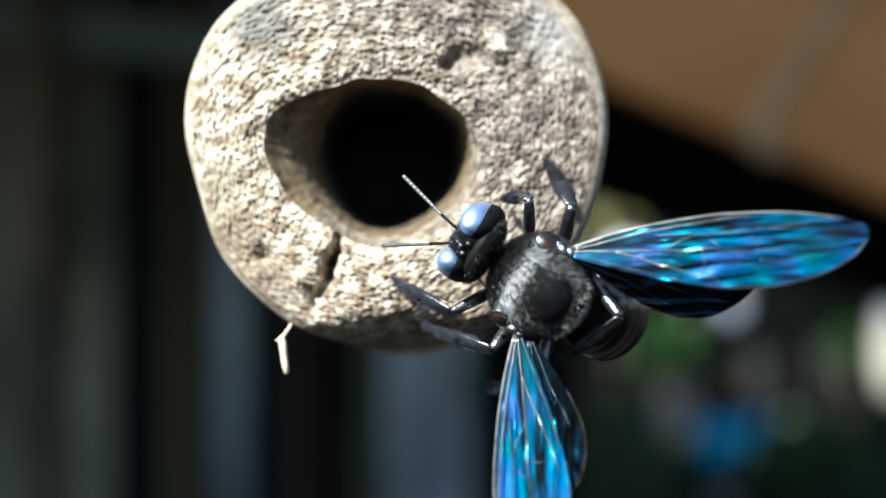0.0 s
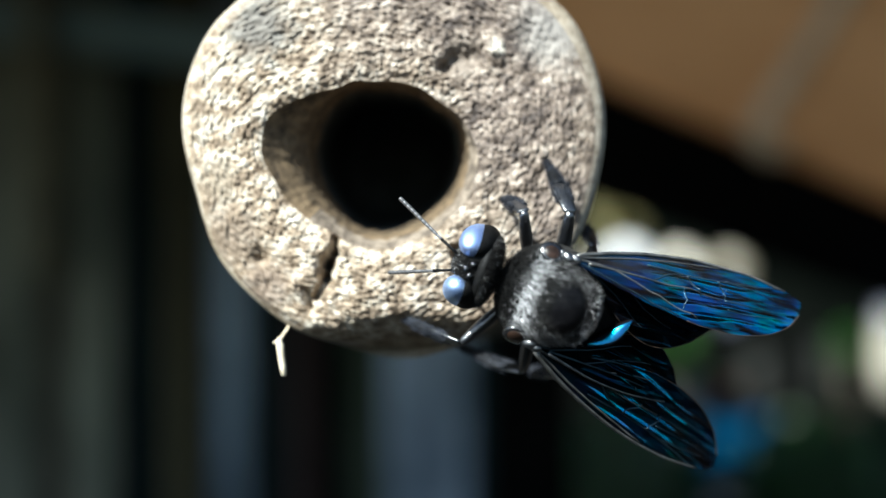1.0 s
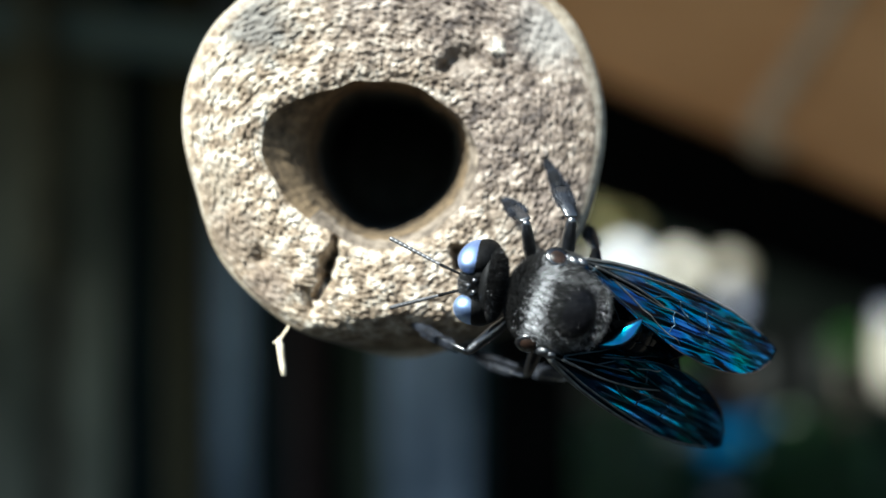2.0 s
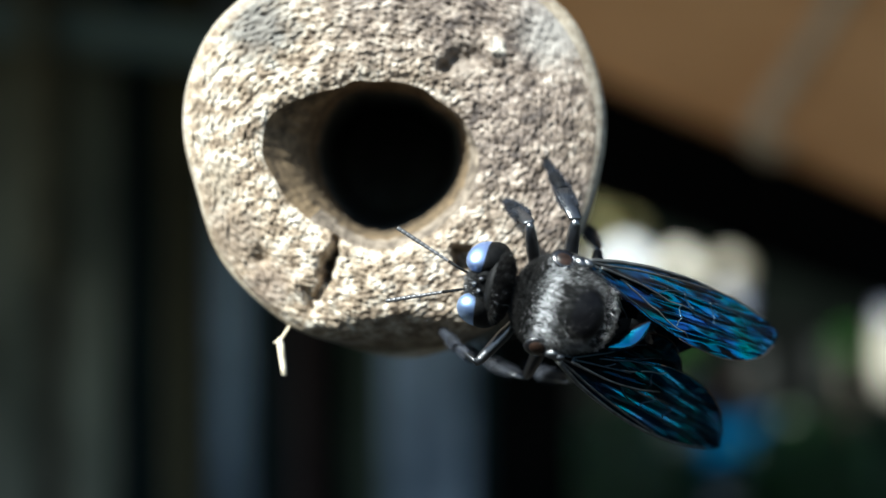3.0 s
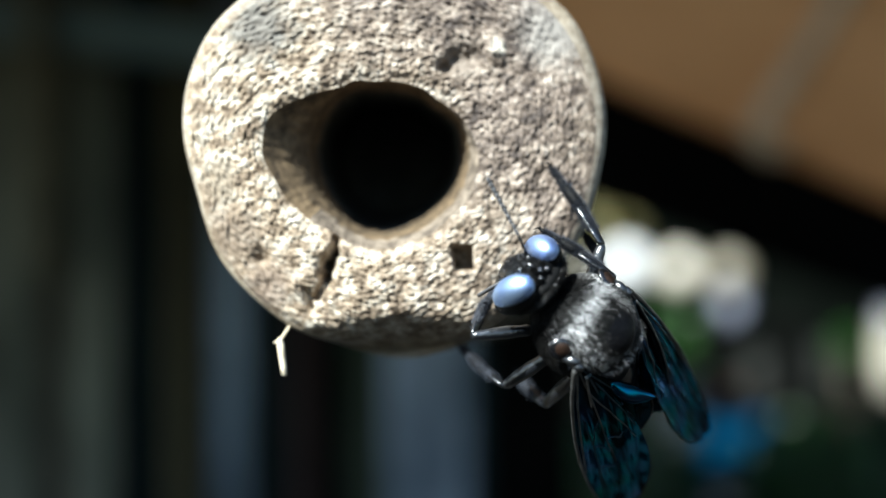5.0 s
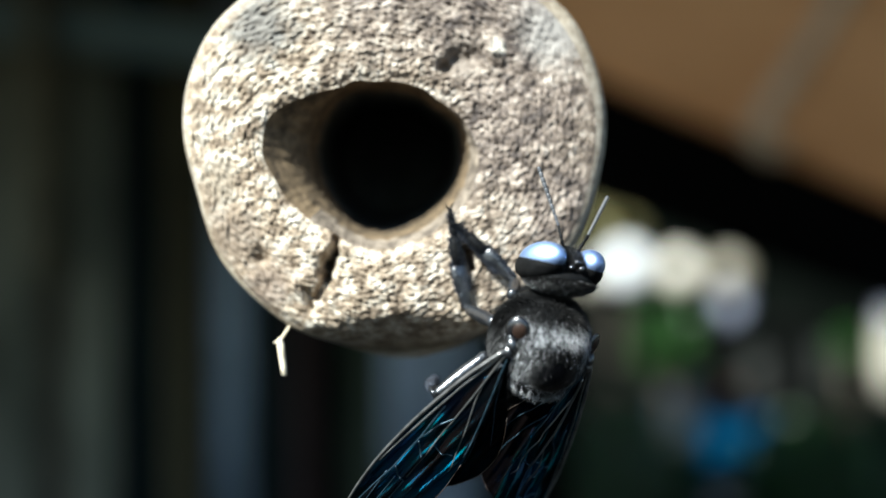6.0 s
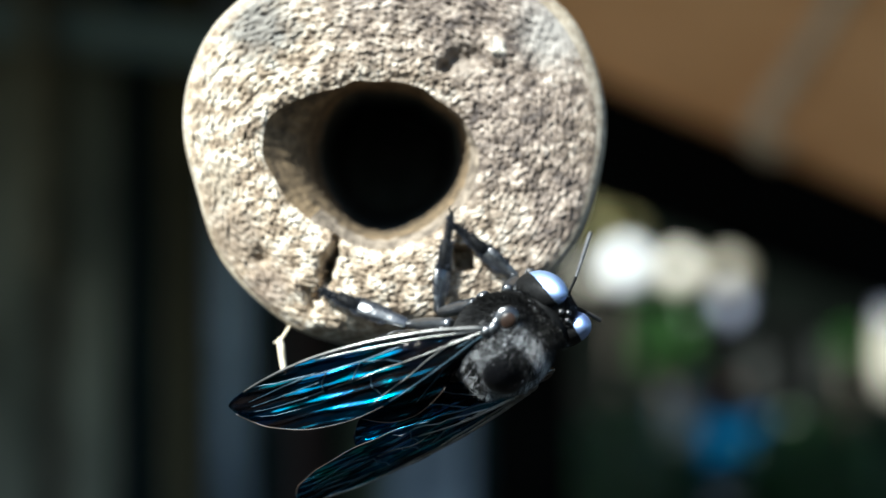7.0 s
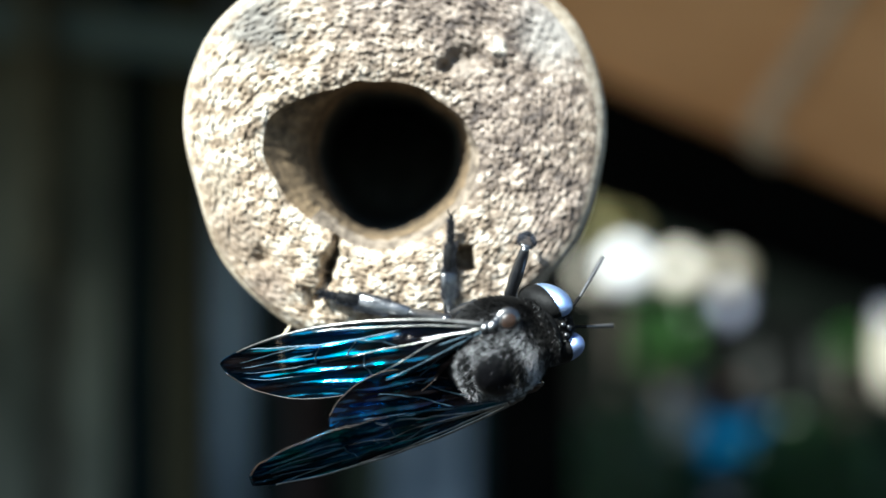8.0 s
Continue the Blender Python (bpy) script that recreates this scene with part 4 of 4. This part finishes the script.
def motions():
    times = [i / 10 for i in range(81)]
    walk(pole, [(t, pose(x * MM, 0, EYE_Z + z * MM)) for t, x, z in ((0.0, 0.17, 0.20), (0.5, 0.02, 0.07), (1.0, -0.06, 0.0), (1.5, -0.07, 0.0), (3.0, 0.0, 0.0), (6.0, 0.0, 0.0), (8.0, 0.05, 0.0))])

    # body: seconds, place in mm, turn in degrees
    body = [
        (0.0, 7.97, -6.67, -3.08, -93.3, -32.7, 167.9),
        (0.3, 8.10, -6.69, -3.40, -88.5, -26.2, 167.7),
        (0.6, 8.41, -6.69, -3.72, -92.0, -22.7, 169.5),
        (0.8, 8.45, -6.69, -3.95, -96.4, -22.8, 175.1),
        (1.0, 8.64, -6.69, -3.97, -93.6, -24.0, 173.5),
        (1.5, 9.09, -6.67, -4.31, -91.9, -20.1, 172.8),
        (3.0, 9.85, -6.67, -4.71, -89.7, -17.4, 176.8),
        (3.5, 10.25, -6.68, -4.68, -80.4, -20.5, -178.8),
        (3.7, 10.58, -6.68, -4.49, -80.5, -25.7, -175.5),
        (3.9, 10.99, -6.69, -4.78, -78.0, -26.6, -174.1),
        (4.1, 11.31, -6.70, -5.22, -76.8, -31.2, -174.0),
        (4.3, 11.81, -6.70, -5.54, -74.8, -35.8, -172.7),
        (4.5, 12.22, -6.70, -5.75, -75.8, -35.1, -167.9),
        (4.7, 12.12, -6.69, -5.78, -74.2, -33.2, -169.6),
        (5.8, 9.11, -6.72, -8.90, -68.9, -79.3, 179.2),
        (6.0, 7.93, -6.54, -7.75, 140.2, -72.2, -23.6),
        (6.2, 7.44, -6.56, -7.55, 132.3, -59.6, -17.0),
        (6.5, 7.00, -6.56, -7.48, 130.5, -49.9, -7.0),
        (6.8, 5.36, -6.57, -7.46, 124.3, -46.9, -2.0),
        (7.0, 4.95, -6.57, -7.82, 122.0, -36.6, 5.3),
        (7.2, 4.54, -6.57, -8.60, 115.4, -25.9, 11.7),
        (8.0, 4.49, -6.57, -8.20, 116.9, -26.5, 10.0),
    ]
    place = [r[:4] for r in body]
    turn = quat_rows([(r[0], *r[4:]) for r in body])

    def body_pose(t):
        x, y, z = glide(place, t)
        w = glide(turn, t)
        w = w / np.linalg.norm(w)
        from_q = Euler().to_quaternion()
        from_q[:] = w
        m = from_q.to_matrix().to_4x4()
        m.translation = (x * MM, y * MM, EYE_Z + z * MM)
        return m

    walk(bee, [(t, body_pose(t)) for t in times])

    tuck = [(0.0, 0.0), (6.0, 0.0), (6.2, 0.1), (6.5, 1.2), (6.8, 1.4), (7.0, 1.6), (8.0, 1.7)]
    nod = quat_rows([
        (0.0, -8, -4, 0),
        (0.3, -8, -3, 1),
        (0.5, -4, 0, 1),
        (0.8, -5, -3, 5),
        (1.0, -2, -3, 4),
        (1.5, -6, 3, 13),
        (3.0, -2, 12, 5),
        (3.5, -2, 12, -9),
        (3.7, -3, -5, -11),
        (4.0, 1, -8, -23),
        (4.3, -2, -15, -15),
        (4.5, -1, -24, 0),
        (4.7, -1, -21, 2),
        (5.8, 0, 9, -3),
        (6.0, -2, 13, 2),
        (6.2, -8, 9, 0),
        (6.5, -16, 2, 2),
        (7.0, -16, 4, 0),
        (7.2, -15, 8, -3),
        (7.5, -13, 11, -5),
        (8.0, -14, 12, -8),
    ])

    def head_pose(t):
        w = glide(nod, t)
        q = Euler().to_quaternion()
        q[:] = w / np.linalg.norm(w)
        m = q.to_matrix().to_4x4()
        m.translation = (NECK - Vector((glide(tuck, t)[0], 0, 0))) * MM
        return m

    walk(bee_head, [(t, head_pose(t)) for t in times])

    feelers = {
        -1: [(0.0, 6, -20), (0.5, 13, -2), (0.8, 11, -20), (1.0, 22, -17), (1.5, 17, -14), (3.0, 20, 4), (3.5, 25, 16), (3.7, 25, 30), (4.0, 15, 24), (4.3, 22, 8), (4.5, 21, -7), (4.7, 22, -5), (5.8, 20, 0), (6.0, 36, -22), (6.2, 66, -48), (6.5, 61, -45), (6.8, 60, -43), (7.0, 66, -42), (7.2, 60, -42), (7.5, 38, -36), (8.0, 30, -24)],
        1: [(0.0, 39, -19), (0.5, 30, -5), (0.8, 34, -26), (1.0, 27, -33), (1.5, 24, -24), (3.0, 21, -4), (3.5, 16, -9), (3.7, 8, -44), (4.0, -14, -65), (4.3, 16, -84), (4.5, 8, -122), (4.7, 0, -118), (5.8, 26, -8), (6.0, 20, -16), (6.2, 15, -28), (6.5, 9, -36), (6.8, 12, -36), (7.0, 12, -35), (7.5, 17, -21), (8.0, 16, -20)],
    }
    for s, rows in feelers.items():
        ways = []
        for t, yaw, pitch in rows:
            a, b = radians(yaw) * s, radians(pitch)
            ways.append((t, math.cos(b) * math.cos(a), math.cos(b) * math.sin(a), math.sin(b)))
        root = Vector((ANT.x, ANT.y * s, ANT.z)) * MM
        walk(antennae[s], [(t, head_pose(t) @ bone(root, root + Vector(glide(ways, t)), Vector((0.2, 0, 1)))) for t in times])

    curl = [(0.0, -58), (0.6, -54), (1.0, -50), (3.0, -52), (4.5, -64), (4.7, -64), (5.8, -54), (6.5, -46), (8.0, -44)]
    walk(abdomen, [(t, pose(-3.4 * MM, 0, -1.0 * MM) @ pose(0, 0, 0, 0, glide(curl, t)[0], 0)) for t in times])

    # wings: sweep, rise and twist in degrees, and how far the hind wing trails
    beats = {
        1: [(0.0, 37, 20, 6, 1), (0.3, 47, 18, 3, 3), (0.6, 61, 4, 2, 5), (0.8, 68, -10, 4, 9), (1.0, 76, -29, -5, 12), (1.5, 78, -35, 0, 12), (3.0, 77, -36, 5, 12), (3.5, 81, -38, 20, 12), (3.7, 80, -38, 20, 12), (3.9, 80, -40, 25, 12), (4.1, 80, -43, 30, 12), (4.3, 81, -45, 35, 12), (4.5, 81, -46, 40, 12), (4.7, 80, -45, 40, 12), (5.8, 80, -39, 13, 12), (6.0, 72, -18, 18, 12), (6.2, 78, -21, 18, 12), (6.5, 80, -19, 23, 12), (6.8, 80, -19, 23, 12), (7.0, 83, -23, 23, 12), (7.2, 88, -29, 18, 12), (8.0, 85, -26, 18, 12)],
        -1: [(0.0, 53, -2, 23, 9), (0.3, 58, 3, 27, 9), (0.6, 61, -2, 29, 9), (0.8, 62, -14, 30, 9), (1.0, 80, -27, 35, 12), (1.5, 98, -30, 33, 12), (3.0, 93, -31, 28, 12), (3.5, 91, -29, 22, 12), (3.7, 90, -29, 27, 12), (3.9, 90, -30, 22, 12), (4.1, 91, -31, 22, 12), (4.3, 92, -36, 17, 12), (4.5, 92, -36, 12, 12), (4.7, 90, -36, 12, 12), (5.8, 86, -27, 13, 12), (6.0, 85, -17, 8, 12), (6.2, 82, -19, 8, 12), (6.5, 84, -18, 6, 12), (6.8, 90, -18, 14, 12), (7.0, 88, -18, 15, 12), (7.2, 94, -11, 21, 12), (8.0, 95, -10, 21, 12)],
    }
    for s, rows in beats.items():
        root = Vector((-0.7, 4.0 * s, 2.0)) * MM
        fore, hind = [], []
        for t in times:
            sweep, rise, twist, trail = glide(rows, t)
            fore.append((t, Matrix.Translation(root) @ pose(0, 0, 0, 0, 0, s * (90 + sweep)) @ pose(0, 0, 0, twist * s, -rise, 0)))
            back = Vector((-1.1, -0.1 * s, -0.25)) * MM
            hind.append((t, Matrix.Translation(root + back) @ pose(0, 0, 0, 0, 0, s * (90 + sweep + trail)) @ pose(0, 0, 0, (twist - (32 if s < 0 else 0)) * s, -rise + 2, 0)))
        walk(forewings[s], fore)
        walk(hindwings[s], hind)

    # the inner lobe lies flat under the spread wing and stands up beside the folded one
    unfold = [(0.0, 0.0), (0.6, 0.0), (1.0, 1.0), (4.7, 1.0), (5.8, 0.0), (8.0, 0.0)]
    flat, raised = pose(1.6 * MM, 0.2 * MM, -0.7 * MM), pose(2.81 * MM, 1.76 * MM, 0.35 * MM, -55.4, -15.9, 55.2)
    walk(lobe, [(t, flat.lerp(raised, glide(unfold, t)[0])) for t in times])

    # feet: seconds and place in mm from the lens axis
    feet = {
        ('front', -1): [(0.0, 5.2, -0.4, 4.8), (3.6, 5.4, -0.4, 4.6), (3.9, 6.6, -3.0, 3.6), (4.1, 7.9, -4.5, 2.4), (4.7, 8.0, -4.5, 2.2), (5.8, 10.0, -0.4, 1.0), (6.2, 9.0, 2.0, -4.6), (6.8, 5.8, 3.0, -7.8), (8.0, 4.6, 3.0, -8.5)],
        ('middle', -1): [(0.0, 9.1, -0.4, 8.3), (4.7, 9.1, -0.4, 8.3), (5.8, 12.9, 1.0, 2.1), (6.2, 8.8, 0.0, -5.9), (6.8, 5.9, 2.0, -8.6), (8.0, 4.9, 2.0, -9.1)],
        ('hind', -1): [(0.0, 9.7, -3.0, -10.0), (0.3, 10.9, -3.0, -9.6), (0.6, 11.8, -2.0, -8.2), (0.8, 13.2, 1.0, -5.0), (1.0, 14.0, 10.5, 3.4), (4.7, 14.0, 10.5, 3.4), (5.8, 12.7, 4.0, -1.5), (6.2, 6.0, 3.0, -8.7), (8.0, 0.8, 3.0, -9.7)],
        ('front', 1): [(0.0, -4.7, -0.4, -2.9), (0.3, -4.3, -0.4, -4.4), (0.8, -4.0, 1.0, -6.3), (1.7, -3.6, 1.6, -6.7), (3.0, -0.4, 2.0, -7.6), (3.5, -0.2, 1.5, -7.3), (3.8, 2.6, -2.0, -5.0), (4.1, 4.0, -0.6, -4.7), (4.7, 4.9, -0.6, -4.8), (5.8, 0.8, -0.4, 2.5), (7.0, 0.8, -0.4, 2.4), (7.2, 7.4, -0.4, 0.5), (7.5, 7.5, -0.4, 1.5), (8.0, 7.5, -0.4, 1.6)],
        ('middle', 1): [(0.0, -2.2, -0.2, -6.9), (0.5, -0.4, 3.0, -8.9), (1.0, 1.6, 6.5, -9.7), (4.7, 1.9, 6.5, -9.7), (5.8, -1.2, 0.0, -7.2), (6.0, 0.4, -0.4, 3.5), (8.0, 0.5, -0.4, 3.0)],
        ('hind', 1): [(0.0, 3.4, 2.0, -12.7), (0.6, 6.2, 5.0, -12.4), (1.0, 7.4, 8.0, -11.4), (4.7, 7.9, 8.0, -11.6), (5.8, 0.3, 3.0, -13.4), (6.2, -2.2, 2.0, -10.2), (6.5, -3.7, 1.0, -9.5), (6.7, -9.2, -0.4, -5.9), (6.8, -10.9, -0.4, -3.7), (8.0, -11.1, -0.4, -3.8)],
    }
    # the way in which each knee points, in bee space
    knees = {kind: [(0.0, x, s, z)] for kind, s, x, z in (("front", 1, 0.5, 0.9), ("middle", 1, 0.1, 1.0), ("hind", 1, -0.6, 0.8))}
    turned = {
        ("hind", 1): [(0.3, -0.6, 1, 0.8), (1.0, -0.3, 0.8, -0.7), (4.7, -0.3, 0.8, -0.7), (5.8, -0.6, 1, 0.8), (6.5, -0.6, 0.9, 0.4), (6.8, -0.5, 0.2, -0.5), (7.0, -0.4, -0.48, -0.78), (8.0, 0.1, -0.55, -0.8)],
        ("front", 1): [(0.4, 0.5, 1, 0.9), (1.0, 0.5, 1, 0.2), (3.5, 0.5, 1, 0.2), (4.0, 0.6, 1, 0.3), (4.7, 0.6, 1, 0.3), (6.0, 0.0, -0.6, -0.7), (6.5, 0.05, -0.6, -0.8), (7.0, 0.35, -0.7, -0.5), (7.5, 0.1, 1, 0.9)],
        ("middle", 1): [(0.3, 0.1, 1, 1.0), (1.0, 0.2, 0.8, -0.7), (4.7, 0.2, 0.8, -0.7), (6.0, -0.89, -0.36, -0.29), (6.5, -0.67, -0.42, -0.61), (7.0, -0.75, -0.55, -0.35), (8.0, -0.45, -0.75, -0.45)],
        ("front", -1): [(4.7, 0.5, -1, 0.9), (6.2, 0.2, -0.2, -1.0)],
        ("middle", -1): [(4.7, 0.1, -1, 1.0), (6.2, 0.2, -0.2, -1.0)],
        ("hind", -1): [(4.7, -0.6, -1, 0.8), (6.2, -0.2, -0.2, -1.0)],
    }
    for (kind, s), rows in feet.items():
        hip, lf, lt, ls, w = LEGS[kind]
        hip = Vector((hip.x, hip.y * s, hip.z)) * MM
        tracks = [[] for _ in range(5)]
        ways = [(t, x, y * s, z) for t, x, y, z in knees[kind]] + turned.get((kind, s), [])
        for t in times:
            x, y, z = glide(rows, t)
            swing = Vector(glide(ways, t))
            foot = body_pose(t).inverted() @ Vector((x * MM, y * MM, EYE_Z + z * MM))
            knee, end = bend(hip, foot, lf * MM, (lt + ls * 0.93) * MM, swing)
            m1 = bone(hip, knee, swing)
            m2 = bone(knee, end, swing)
            inv = m1.inverted()
            shin = inv @ m2
            sole = shin @ pose(lt * 0.97 * MM, 0, 0, 0, 6, 0)
            for track, m in zip(tracks, (m1, shin, sole, shin, sole)):
                track.append((t, m))
        for ob, track in zip(legs[kind, s], tracks):
            walk(ob, track)


motions()
